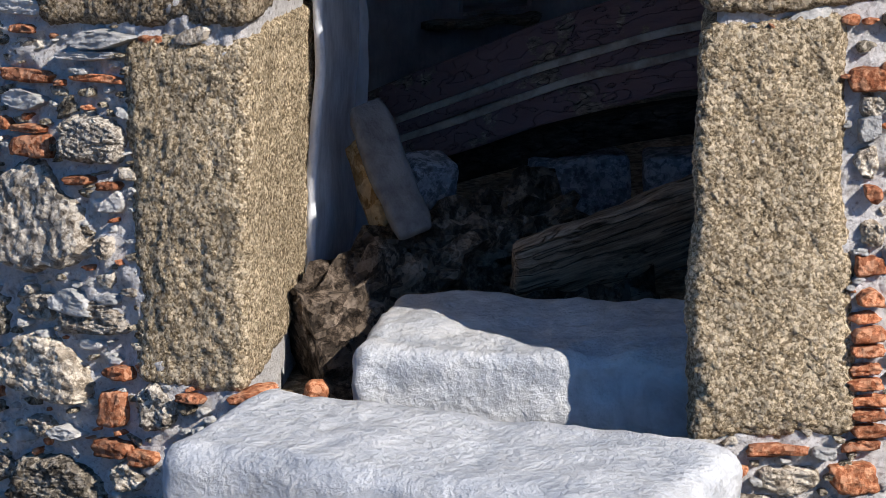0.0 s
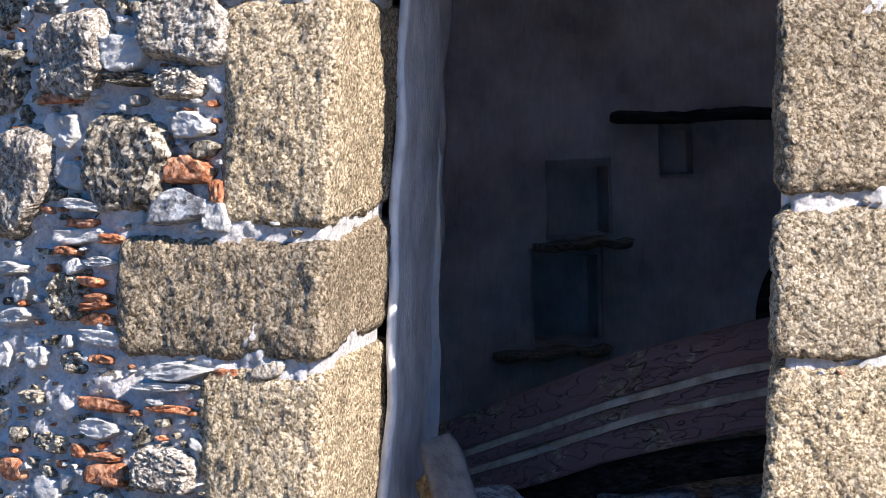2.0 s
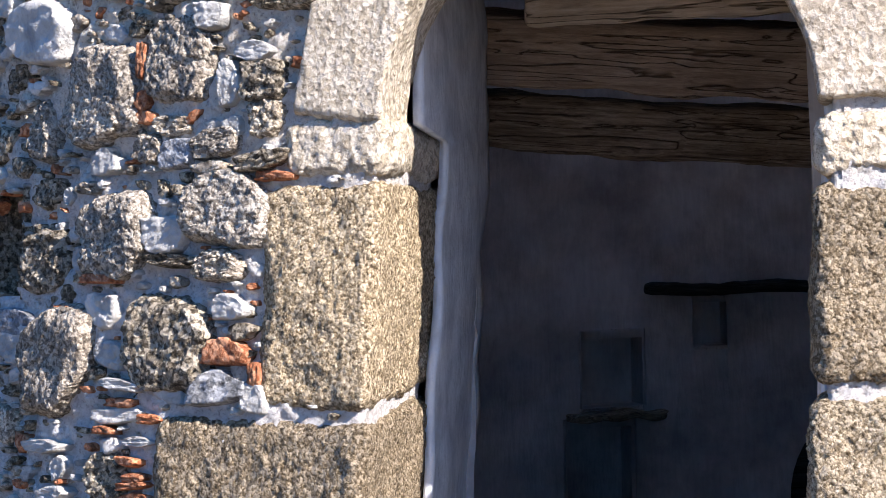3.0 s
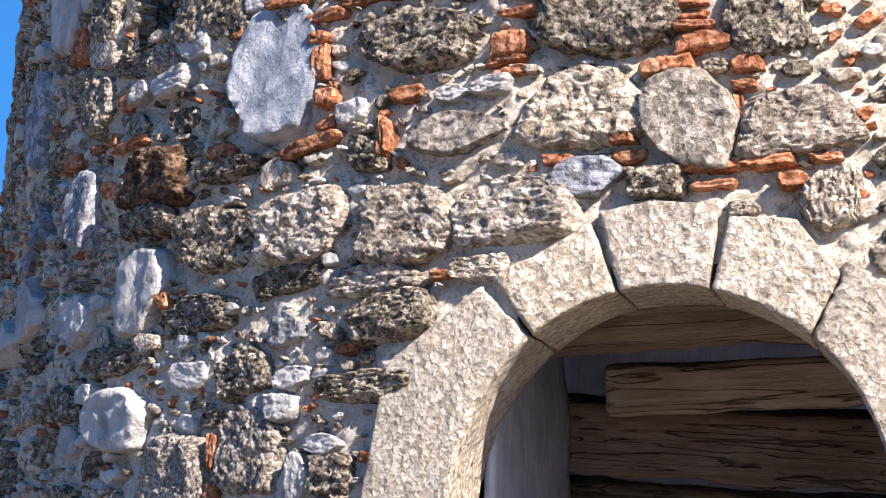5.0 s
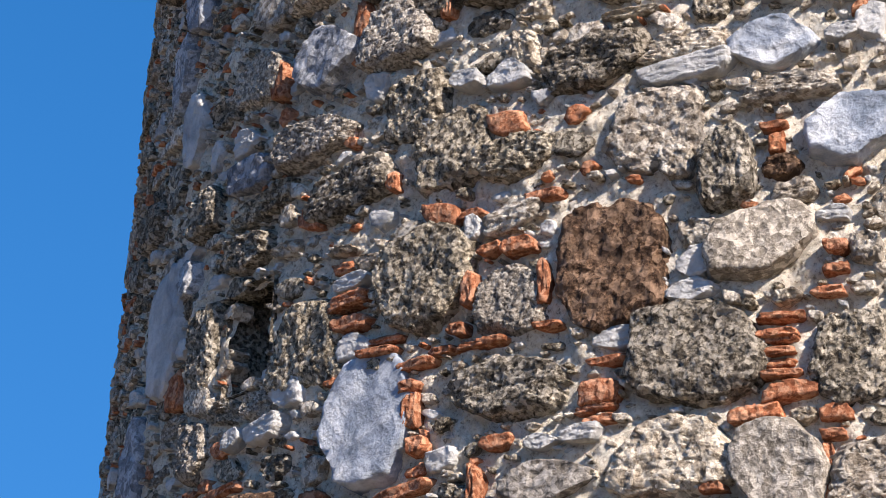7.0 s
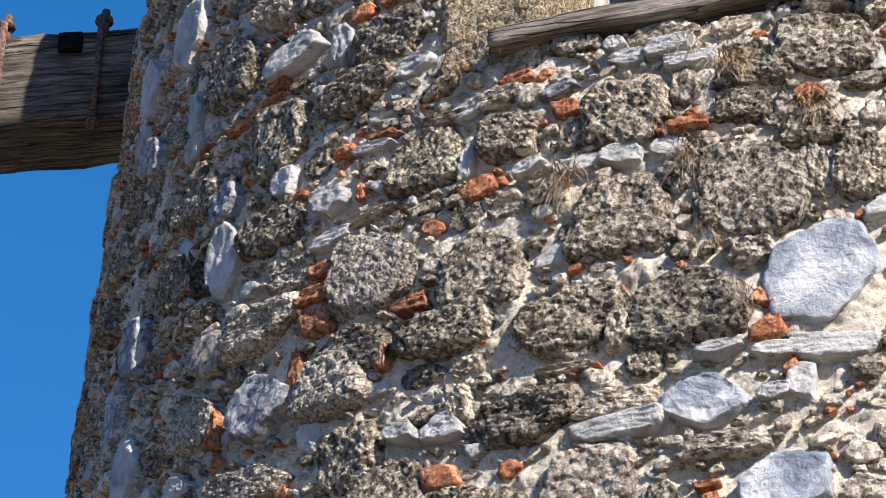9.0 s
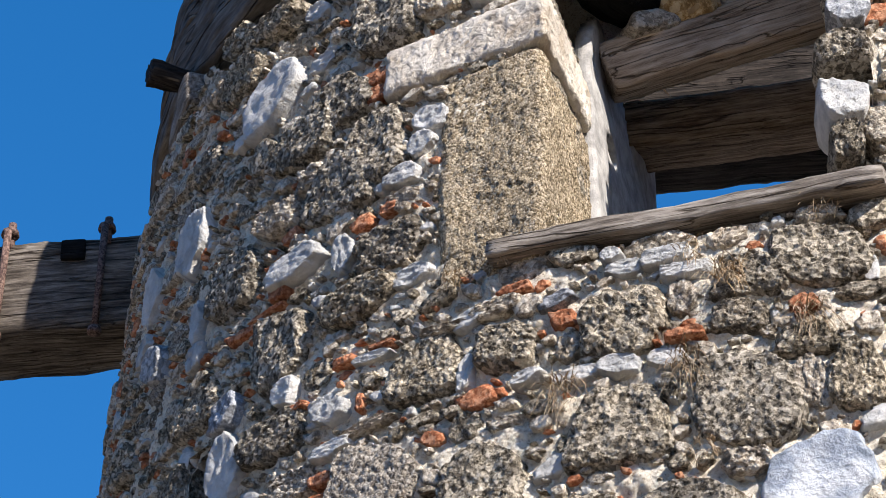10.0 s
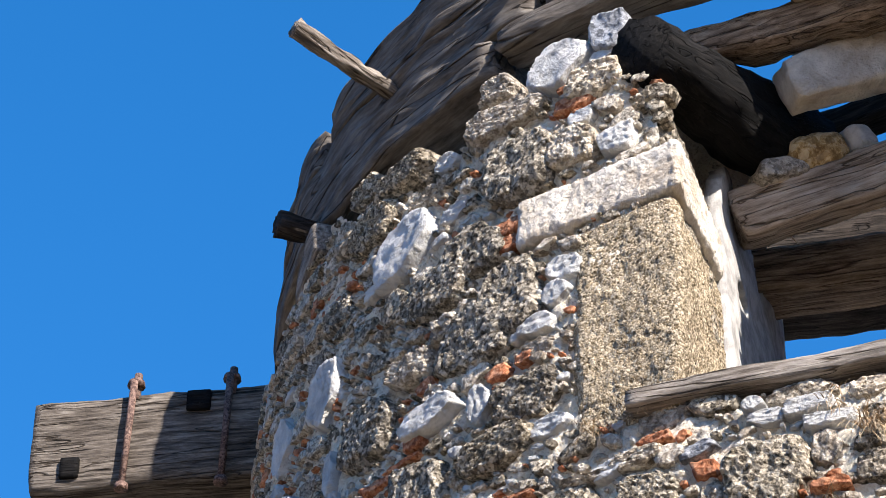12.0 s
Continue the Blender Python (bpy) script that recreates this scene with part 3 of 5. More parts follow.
beam_thing("brown_cross_timber", "split brown timber lying across the window head", "beam", (0.46, 4.68, 6.21), (1.5, 4.62, 6.47), 0.14, 0.10, 117, BROWN_WOOD, -6, 0.025, 0.03, None, 0.02)
for n, (x, y, z, w) in enumerate(((0.40, 4.42, 4.63, 0.13), (0.47, 4.50, 4.64, 0.08), (0.66, 4.50, 4.65, 0.09), (0.75, 4.50, 4.65, 0.08))):
    stone_thing("sill_stone", "loose pale stone lying on the window sill", "stone", (w, 0.08, 0.055), pose(x, y, z, 0, 0, 25 * n), 118 + n, MAT["w" if n < 2 else "k"], 0.02, 0.014, 0.008)

# ring of curved timbers
ring = tagged(new("timber_ring"), "weathered curved timber ring on the wall top", "timber ring")


def ring_piece(p0, p1, z0, z1, r_out, r_in, seed, mat=RING_GREY, wave=0.02):
    n = max(10, int((p1 - p0) / 0.5))
    bm = block((1, 1, 1), (n, 18, 10), 0.07, 0.0, seed)
    for v in bm.verts:
        t = v.co.x + 0.5
        phi = p0 + (p1 - p0) * t
        z = z0 + (z1 - z0) * (v.co.y + 0.5) + wave * noise.noise(Vector((phi * 0.11, seed, 0)))
        off = r_in + (r_out - r_in) * (v.co.z + 0.5) + wave * noise.noise(Vector((phi * 0.13, seed, 5)))
        r, a = R0 - BATTER * 6.1 + off, radians(phi)
        p = Vector((r * math.sin(a), -r * math.cos(a), z))
        p += 0.012 * noise.noise_vector(Vector((phi * 0.25, z * 16, off * 16 + seed))) + 0.012 * noise.noise_vector(Vector((phi * 0.06, z * 45, off * 45 + seed)))
        v.co = p
    bmesh.ops.recalc_face_normals(bm, faces=bm.faces)
    ob = part("ring_timber", bm, mat, ring)
    ob.location = (CX, CY, 0)


for n in range(9):
    low = 6.19 if n == 1 else 6.12
    ring_piece(-96 + 45 * n + (15 if n == 1 else 0), -96 + 45 * n + (59.3 if n == 0 else 44.3), low, 6.28, 0.005, -0.16 if n == 1 else -0.22, 41 + n)
for n in range(9):
    ring_piece(-118 + 43 * n, -118 + 43 * n + 42, 6.285, 6.47, -0.015, -0.24, 61 + n)
for n in range(6):
    ring_piece(-60 + 60 * n, -60 + 60 * n + 58, 6.475, 6.66, -0.012, -0.28, 81 + n)

# sticks, iron and the great beam at the side
log_thing("broken_stick", "splintered grey stick jutting from the timber ring", "stick", (-1.13, 4.95, 6.46), (-0.74, 5.36, 6.40), 0.032, 21, OLD_WOOD, 0.02)
log_thing("broken_stick", "splintered grey stick jutting from the timber ring", "stick", (-0.36, 4.38, 6.56), (-0.16, 4.95, 6.62), 0.035, 25, OLD_WOOD, 0.02)
log_thing("timber_stub", "rotten dark timber stub under the ring", "timber", (-1.27, 5.52, 6.10), (-1.0, 5.70, 6.12), 0.04, 28, DARK_WOOD, 0.02)
beam_thing("ring_wedge", "grey timber wedge packed under the ring", "timber", on_wall(-64, 5.98, -0.06), on_wall(-57, 6.0, -0.02), 0.16, 0.14, 29, OLD_WOOD)


def iron_rod(parent, a, b, r, name="iron_rod"):
    a, b = Vector(a), Vector(b)
    bm = bmesh.new()
    bmesh.ops.create_cone(bm, cap_ends=True, segments=10, radius1=r, radius2=r * 0.9, depth=(b - a).length)
    ob = part(name, bm, IRON, parent, "rusty iron rod")
    ob.matrix_world = Matrix.Translation((a + b) / 2) @ (b - a).to_track_quat("Z", "Y").to_matrix().to_4x4()
    return ob


dog = tagged(new("iron_cramp"), "bent rusty iron cramp nailed to the timber ring", "iron cramp")
for a, b in (((-24.8, 6.27), (-21.6, 6.42)), ((-23.0, 6.27), (-20.8, 6.42)), ((-21.4, 6.38), (-18.6, 6.40)), ((-18.7, 6.40), (-18.5, 6.30))):
    iron_rod(dog, on_wall(*a, 0.035), on_wall(*b, 0.02), 0.010)

side = tagged(new("tail_beam"), "squared old timber beam with iron bolts jutting from the wall", "beam")
beam = beam_thing("beam_body", "", "", (-2.31, 6.46, 5.75), (-1.0, 6.46, 5.785), 0.34, 0.38, 111, BEAM_WOOD, 0, 0.010, 0.015, side)
for x, y0 in ((-1.93, 6.27), (-1.57, 6.27)):
    strap = iron_rod(side, (x, y0 - 0.01, 5.99), (x - 0.012, y0 - 0.012, 5.545), 0.014, "iron_strap")
    iron_rod(side, (x, 6.30, 5.93), (x, 6.31, 6.05), 0.017, "bolt")
    iron_rod(side, (x, 6.29, 5.985), (x, 6.291, 6.005), 0.034, "nut")
    iron_rod(side, (x - 0.012, 6.26, 5.53), (x - 0.012, 6.261, 5.555), 0.026, "nut")
# no recess is cut: near-black blocks paint the shade inside two holes
for x, z, w in ((-2.15, 5.65, 0.07), (-1.69, 5.905, 0.09)):
    bm = block((w, 0.03, 0.085), (4, 3, 4), 0.006, 0.002, 7)
    ob = part("mortise", bm, CHAR, side, "near-black block painted as the shade inside a hole")
    ob.location = (x, 6.292, z)

# ---- steps ----
stone_thing("doorstep", "white limewashed marble doorstep before the doorway", "step", (1.06, 0.42, 0.40), pose(-0.005, 3.82, -0.05, 0, 1, -31), 31, STEP, 0.05, 0.013, 0.016)
stone_thing("threshold_stone", "broken white marble block lying in the doorway", "stone block", (0.76, 0.44, 0.175), pose(0.245, 4.40, 0.118, 2, 2, -15), 38, STEP, 0.03, 0.02, 0.012)

# ---- inside the tower ----
def painted_hull():
    """The curved side of an old boat, in strakes, lying on its bilge."""
    hull = tagged(new("boat_hull"), "curved flaking brown boat side with pale painted stripes", "boat")

    def nearer(bm):
        """The hull lies well forward, propped on blocks."""
        for v in bm.verts:
            v.co = v.co * 0.90 + Vector((-0.01, 0.0, 0.144))
    rows = ((0.0, 0.10, 0.03, HULL_WOOD), (0.10, 0.125, 0.036, STRIPE), (0.125, 0.175, 0.03, HULL_WOOD), (0.175, 0.20, 0.036, STRIPE), (0.20, 0.33, 0.03, HULL_WOOD))
    for n, (h0, h1, thick, mat) in enumerate(rows):
        bm = block((1, 1, 1), (50, 4, 3), 0.04, 0.0, n)
        for v in bm.verts:
            t, h, d = v.co.x + 0.5, h0 + (h1 - h0) * (v.co.y + 0.5), thick * (v.co.z + 0.5)
            x = -0.22 + 1.75 * t
            y = 6.55 - 0.75 * t + 0.55 * (t - 0.3) ** 2 + 0.45 * h
            z = 0.08 + 0.38 * t + 0.10 * math.sin(math.pi * t) + h * (0.75 + 0.28 * t)
            v.co = Vector((x, y - d, z + 0.01 * noise.noise(Vector((t * 6, n, 0)))))
        bmesh.ops.recalc_face_normals(bm, faces=bm.faces)
        nearer(bm)
        part("strake", bm, mat, hull)
    bm = block((1, 1, 1), (50, 3, 3), 0.05, 0.0, 9)
    for v in bm.verts:
        t = v.co.x + 0.5
        v.co = Vector((-0.22 + 1.75 * t, 6.62 - 0.75 * t + 0.55 * (t - 0.3) ** 2 + 0.1 * v.co.z, 0.04 + 0.30 * t + 0.10 * math.sin(math.pi * t) + 0.1 * v.co.y))
    nearer(bm)
    part("keel", bm, DARK_WOOD, hull)


DRIFT = rock("rotten_driftwood", (0.03, 0.024, 0.019), (0.12, 0.09, 0.068), (0.30, 0.24, 0.19), 40, 0.012, 0.25)
STRIPE = plaster("worn_pale_paint", (0.26, 0.20, 0.15), (0.52, 0.45, 0.35), 14.0)
painted_hull()
log_thing("driftwood_log", "gnarled dark driftwood log lying across the doorway", "log", (-0.30, 4.72, 0.13), (0.36, 5.10, 0.30), 0.115, 33, DRIFT, 0.09, 0.9)
log_thing("driftwood_log", "gnarled dark driftwood log lying behind the threshold", "log", (-0.26, 4.62, 0.05), (0.55, 4.85, 0.10), 0.09, 36, DRIFT, 0.08, 0.9)
beam_thing("leaning_plank", "short grey plank leaning against the doorway plaster", "plank", (-0.115, 4.98, 0.62), (-0.01, 4.80, 0.33), 0.10, 0.045, 34, GREY_BOARD, 12)
beam_thing("orange_board", "narrow bare orange board beside the plank", "board", (-0.145, 5.03, 0.52), (-0.09, 4.94, 0.32), 0.03, 0.07, 35, MAT["o"])
stone_thing("grey_block", "broken grey block among the lumber", "block", (0.13, 0.12, 0.13), pose(0.04, 5.3, 0.36, 10, 5, 20), 36, MAT["s"], 0.02, 0.012)
stone_thing("concrete_block", "dusty grey block on the floor inside", "block", (0.27, 0.2, 0.32), pose(0.46, 5.70, 0.17, 0, 0, 10), 37, MAT["s"], 0.02, 0.012)
stone_thing("concrete_block", "dusty grey block on the floor inside", "block", (0.27, 0.2, 0.32), pose(0.77, 5.62, 0.17, 0, 0, -5), 39, MAT["s"], 0.02, 0.012)
beam_thing("curved_board", "wide brown board with a worn pale edge", "board", (0.20, 4.75, 0.19), (1.0, 5.0, 0.33), 0.06, 0.24, 40, BROWN_WOOD, 20, 0.02, 0.02, None, 0.03)
stone_thing("terracotta_shard", "orange broken brick by the doorway", "brick", (0.05, 0.05, 0.07), pose(-0.25, 4.38, 0.09, 20, 10, 30), 42, MAT["b"], 0.02, 0.02, 0.01)
wheel = tagged(new("cart_wheel"), "dark round wheel standing in the gloom", "wheel")
bm = bmesh.new()
bmesh.ops.create_cone(bm, cap_ends=True, segments=48, radius1=0.34, radius2=0.34, depth=0.08)
ob = part("wheel_disc", bm, DARK_WOOD, wheel, "", False)
ob.matrix_world = pose(1.32, 6.95, 0.62, 82, 0, -12)

# floor beams and boards over the lower room
beam_thing("floor_beam", "heavy dark floor beam inside the doorway", "beam", (-0.75, 6.04, 1.945), (2.75, 5.96, 1.60), 0.20, 0.16, 121, BROWN_WOOD, 6, 0.016)
beam_thing("floor_beam", "wide brown floor beam over the doorway", "beam", (-0.55, 5.72, 2.10), (2.4, 5.68, 1.83), 0.20, 0.20, 122, INNER_TIMBER, 10, 0.016)
beam_thing("floor_beam", "pale squared floor beam with a sawn end over the doorway", "beam", (0.10, 5.33, 2.125), (2.1, 5.27, 2.15), 0.13, 0.13, 123, PALE_BEAM, 8, 0.010)
beam_thing("floor_beam", "brown floor beam under the upper boards", "beam", (-0.4, 5.02, 2.30), (1.9, 4.98, 2.16), 0.14, 0.10, 124, INNER_TIMBER, 8, 0.016)
for y, z, w, h, k in ((4.62, 2.33, 0.16, 0.10, 151), (4.80, 2.30, 0.15, 0.12, 152), (4.98, 2.25, 0.17, 0.13, 153)):
    beam_thing("door_lintel", "old brown timber lintel over the doorway", "beam", (-0.42, y + 0.06, z), (0.92, y - 0.06, z + 0.02), w, h, k, INNER_TIMBER)
boards = tagged(new("ceiling"), "old boards of the upper floor", "ceiling", kind="structure")
for n in range(4):
    y = 5.05 + 0.40 * n
    half = math.sqrt(2.05 ** 2 - (y - 0.2 - CY) ** 2)
    o = beam_thing("board", "", "", (CX - half, y, 2.42), (CX + half, y, 2.43), 0.38, 0.03, 130 + n, BROWN_WOOD, 0, 0.006, 0.006, boards)
beam_thing("door_lintel_board", "dark board let into the inner wall", "board", (0.66, 8.50, 1.305), (1.5, 8.46, 1.285), 0.07, 0.05, 145, DARK_WOOD)

# ---- stones set in the wall, course by course: kind, phi, height, width, tall, turn ----
COURSE_01 = [
    ("d", -37.9, -0.09, 0.24, 0.102, 0), ("l", -33.8, -0.06, 0.093, 0.062, 0), ("b", -32.9, -0.01, 0.076, 0.031, 0),
    ("b", -3.8, -0.01, 0.087, 0.056, 0), ("b", -34.5, 0, 0.095, 0.035, 0), ("l", -6.3, -0, 0.108, 0.056, 0),
    ("w", -37.3, 0.02, 0.094, 0.038, 0), ("l", -38.8, 0.03, 0.072, 0.051, 0), ("w", -5, 0.05, 0.054, 0.02, 0),
    ("b", -3.6, 0.06, 0.065, 0.022, 0), ("b", -6.7, 0.06, 0.097, 0.02, 0), ("w", -9.6, 0.07, 0.039, 0.02, 0),
    ("b", -34.6, 0.08, 0.063, 0.074, 0), ("g", -32.2, 0.09, 0.104, 0.098, 0), ("b", -3.4, 0.09, 0.065, 0.024, 0),
    ("b", -3.3, 0.12, 0.065, 0.02, 0), ("b", -30.5, 0.13, 0.051, 0.019, 0),
]
COURSE_02 = [
    ("b", -28.1, 0.14, 0.054, 0.017, 0), ("l", -38.7, 0.15, 0.24, 0.139, 0), ("b", -3.3, 0.15, 0.065, 0.02, 0),
    ("b", -34, 0.17, 0.062, 0.025, 0), ("b", -3.3, 0.18, 0.065, 0.02, 0), ("b", -3.3, 0.21, 0.059, 0.02, 0),
    ("b", -3.3, 0.25, 0.059, 0.022, 0), ("l", -35.6, 0.28, 0.178, 0.074, 0), ("b", -3.2, 0.28, 0.054, 0.027, 0),
    ("w", -36.7, 0.31, 0.133, 0.056, 0), ("b", -3.1, 0.35, 0.043, 0.033, 0), ("b", -3.1, 0.41, 0.048, 0.038, 0),
    ("l", -34.6, 0.44, 0.039, 0.048, 0), ("l", -38.3, 0.48, 0.24, 0.234, 0), ("l", -3, 0.48, 0.043, 0.054, 0),
    ("w", -34.5, 0.53, 0.078, 0.048, 0), ("b", -2.9, 0.55, 0.032, 0.032, 0),
]
COURSE_03 = [
    ("b", -34.2, 0.57, 0.046, 0.017, 0), ("b", -35.9, 0.58, 0.065, 0.017, 0), ("l", -3, 0.61, 0.042, 0.054, 0),
    ("b", -38.6, 0.64, 0.088, 0.049, 0), ("g", -35, 0.66, 0.157, 0.101, 0), ("w", -2.9, 0.67, 0.037, 0.043, 0),
    ("b", -38.8, 0.68, 0.097, 0.017, 0), ("l", -2.8, 0.71, 0.042, 0.042, 0), ("w", -38.8, 0.74, 0.123, 0.043, 0),
    ("b", -2.9, 0.77, 0.063, 0.042, 0), ("b", -38.6, 0.79, 0.131, 0.027, 0), ("b", -34.6, 0.79, 0.132, 0.019, 0),
    ("l", -43.6, 0.8, 0.075, 0.025, 0), ("w", -35.7, 0.84, 0.16, 0.026, 0), ("w", -34.5, 0.88, 0.177, 0.047, 0),
    ("d", -40.5, 0.88, 0.115, 0.05, 0), ("w", -43, 0.89, 0.084, 0.051, 0),
]
COURSE_04 = [
    ("w", -45.9, 0.89, 0.094, 0.065, 0), ("b", -38.7, 0.9, 0.063, 0.017, 0), ("w", -38.9, 0.94, 0.127, 0.032, 0),
    ("b", -38.9, 0.98, 0.1, 0.03, 0), ("w", -44.8, 0.98, 0.135, 0.039, 0), ("b", -39.1, 1.01, 0.091, 0.017, 0),
    ("d", -41.3, 1.03, 0.148, 0.094, 0), ("b", -38.9, 1.03, 0.063, 0.017, 0), ("w", -44.2, 1.04, 0.055, 0.051, 0),
    ("b", -39.3, 1.06, 0.073, 0.022, 0), ("w", -44.9, 1.09, 0.158, 0.039, 0), ("w", -38.9, 1.11, 0.109, 0.027, 0),
    ("b", -41, 1.13, 0.058, 0.02, 0), ("w", -40.2, 1.16, 0.19, 0.035, 0), ("b", -38.2, 1.16, 0.071, 0.02, 0),
    ("b", -40.1, 1.19, 0.094, 0.02, 0), ("w", -32.2, 1.2, 0.06, 0.059, 0),
]
COURSE_05 = [
    ("s", -34, 1.22, 0.172, 0.072, 0), ("w", -39.9, 1.23, 0.141, 0.027, 0), ("b", -32, 1.26, 0.03, 0.047, 0),
    ("g", -44.8, 1.27, 0.214, 0.245, 0), ("b", -33.8, 1.3, 0.109, 0.06, 0), ("w", -41.1, 1.3, 0.088, 0.056, 0),
    ("w", -47.5, 1.31, 0.177, 0.079, 0), ("w", -46.7, 1.33, 0.061, 0.078, 0), ("d", -37.4, 1.34, 0.234, 0.202, 0),
    ("s", -47.9, 1.37, 0.193, 0.053, 0), ("w", -41.5, 1.4, 0.129, 0.082, 0), ("w", -33.7, 1.4, 0.093, 0.054, 0),
    ("b", -44, 1.4, 0.065, 0.02, 0), ("b", -41.6, 1.47, 0.119, 0.025, 0), ("g", -34, 1.49, 0.133, 0.072, 0),
    ("d", -37.3, 1.5, 0.121, 0.031, 0), ("w", -43, 1.51, 0.053, 0.057, 0),
]
COURSE_06 = [
    ("d", -45.9, 1.51, 0.141, 0.143, 0), ("w", -37.2, 1.56, 0.103, 0.067, 0), ("w", -43.1, 1.57, 0.053, 0.038, 0),
    ("g", -40.6, 1.58, 0.212, 0.188, 0), ("g", -34.1, 1.61, 0.204, 0.15, 0), ("w", -44, 1.66, 0.044, 0.051, 0),
    ("b", -31.2, 1.67, 0.08, 0.021, 0), ("l", -42.7, 1.67, 0.093, 0.032, 0), ("d", -31.8, 1.71, 0.104, 0.036, 0),
    ("w", -51, 1.72, 0.081, 0.055, 0), ("s", -36.7, 1.73, 0.093, 0.061, 0), ("w", -41.3, 1.73, 0.099, 0.063, 0),
    ("g", -38.7, 1.75, 0.108, 0.062, 0), ("g", -34.6, 1.75, 0.127, 0.066, 0), ("w", -33.5, 1.77, 0.054, 0.072, 0),
    ("g", -31.6, 1.79, 0.088, 0.071, 0), ("l", -37.3, 1.8, 0.103, 0.049, 0),
]
COURSE_07 = [
    ("g", -46.6, 1.81, 0.097, 0.144, 0), ("g", -42.2, 1.82, 0.24, 0.121, 0), ("b", -38.8, 1.82, 0.051, 0.031, 0),
    ("b", -39, 1.86, 0.037, 0.051, 0), ("d", -31.8, 1.87, 0.105, 0.073, 0), ("w", -33.9, 1.88, 0.057, 0.098, 0),
    ("g", -42, 1.91, 0.24, 0.194, 0), ("b", -29.9, 1.91, 0.034, 0.024, 0), ("g", -36.7, 1.93, 0.189, 0.2, 0),
    ("b", -39, 1.94, 0.029, 0.076, 0), ("w", -32.2, 1.94, 0.106, 0.043, 0), ("w", -51.9, 2.01, 0.085, 0.084, 0),
    ("w", -34.8, 2.03, 0.065, 0.05, 0), ("w", -46.9, 2.05, 0.236, 0.135, 0), ("d", -30.5, 2.05, 0.233, 0.073, 0),
    ("w", -34.6, 2.09, 0.097, 0.062, 0), ("d", -37.6, 2.12, 0.177, 0.114, 0),
]
COURSE_08 = [
    ("w", -49.8, 2.12, 0.084, 0.041, 0), ("w", -41.2, 2.13, 0.149, 0.065, 0), ("b", -31.2, 2.14, 0.067, 0.027, 0),
    ("d", -29, 2.19, 0.198, 0.109, 0), ("d", -47.4, 2.19, 0.203, 0.082, 0), ("s", -34.5, 2.2, 0.113, 0.075, 0),
    ("d", -40.7, 2.27, 0.216, 0.091, 0), ("l", -29.8, 2.28, 0.218, 0.073, 0), ("l", -24.7, 2.28, 0.156, 0.059, 0),
    ("b", -26.5, 2.28, 0.054, 0.019, 0), ("b", -43.3, 2.31, 0.043, 0.04, 0), ("d", -35.3, 2.31, 0.219, 0.075, 0),
    ("w", -51.2, 2.32, 0.14, 0.154, 0), ("w", -62.6, 2.33, 0.163, 0.152, 0), ("w", -49.1, 2.34, 0.08, 0.035, 0),
    ("l", -13.2, 2.35, 0.066, 0.034, 0), ("l", -9.8, 2.36, 0.096, 0.124, 0),
]
COURSE_09 = [
    ("w", -45.6, 2.36, 0.196, 0.189, 0), ("l", -22.7, 2.39, 0.239, 0.13, 0), ("w", -58.3, 2.39, 0.163, 0.163, 0),
    ("b", -14.4, 2.4, 0.089, 0.018, 0), ("b", -11.2, 2.4, 0.054, 0.034, 0), ("l", -28.1, 2.4, 0.24, 0.146, 0),
    ("d", -16.9, 2.42, 0.104, 0.052, 0), ("d", -40, 2.43, 0.217, 0.157, 0), ("s", -19.6, 2.44, 0.138, 0.071, 0),
    ("b", -14.4, 2.44, 0.101, 0.025, 0), ("b", -12, 2.44, 0.104, 0.023, 0), ("b", -9.7, 2.44, 0.064, 0.018, 0),
    ("l", -34.1, 2.44, 0.24, 0.158, 0), ("l", -53.8, 2.45, 0.075, 0.058, 0), ("b", -17.8, 2.48, 0.07, 0.026, 0),
    ("b", -13.2, 2.49, 0.033, 0.035, 0), ("b", -21, 2.49, 0.061, 0.024, 0),
]
COURSE_10 = [
    ("b", -18, 2.52, 0.047, 0.024, 0), ("d", -45.6, 2.52, 0.24, 0.082, 0), ("s", -59.7, 2.52, 0.163, 0.076, 0),
    ("l", -10.7, 2.53, 0.218, 0.127, 0), ("k", -15.4, 2.55, 0.182, 0.177, 0), ("b", -13.2, 2.56, 0.025, 0.053, 0),
    ("d", -30.6, 2.56, 0.113, 0.076, 0), ("k", -26.1, 2.58, 0.24, 0.111, 0), ("s", -51.9, 2.58, 0.146, 0.159, 0),
    ("l", -20.1, 2.59, 0.24, 0.169, 0), ("b", -29.4, 2.59, 0.023, 0.088, 0), ("d", -39, 2.59, 0.173, 0.053, 0),
    ("b", -12.8, 2.6, 0.05, 0.021, 0), ("s", -58.2, 2.6, 0.132, 0.121, 0), ("b", -33.6, 2.61, 0.163, 0.033, 8),
    ("r", -44.9, 2.63, 0.24, 0.138, 0), ("b", -39.7, 2.64, 0.079, 0.035, 0),
]
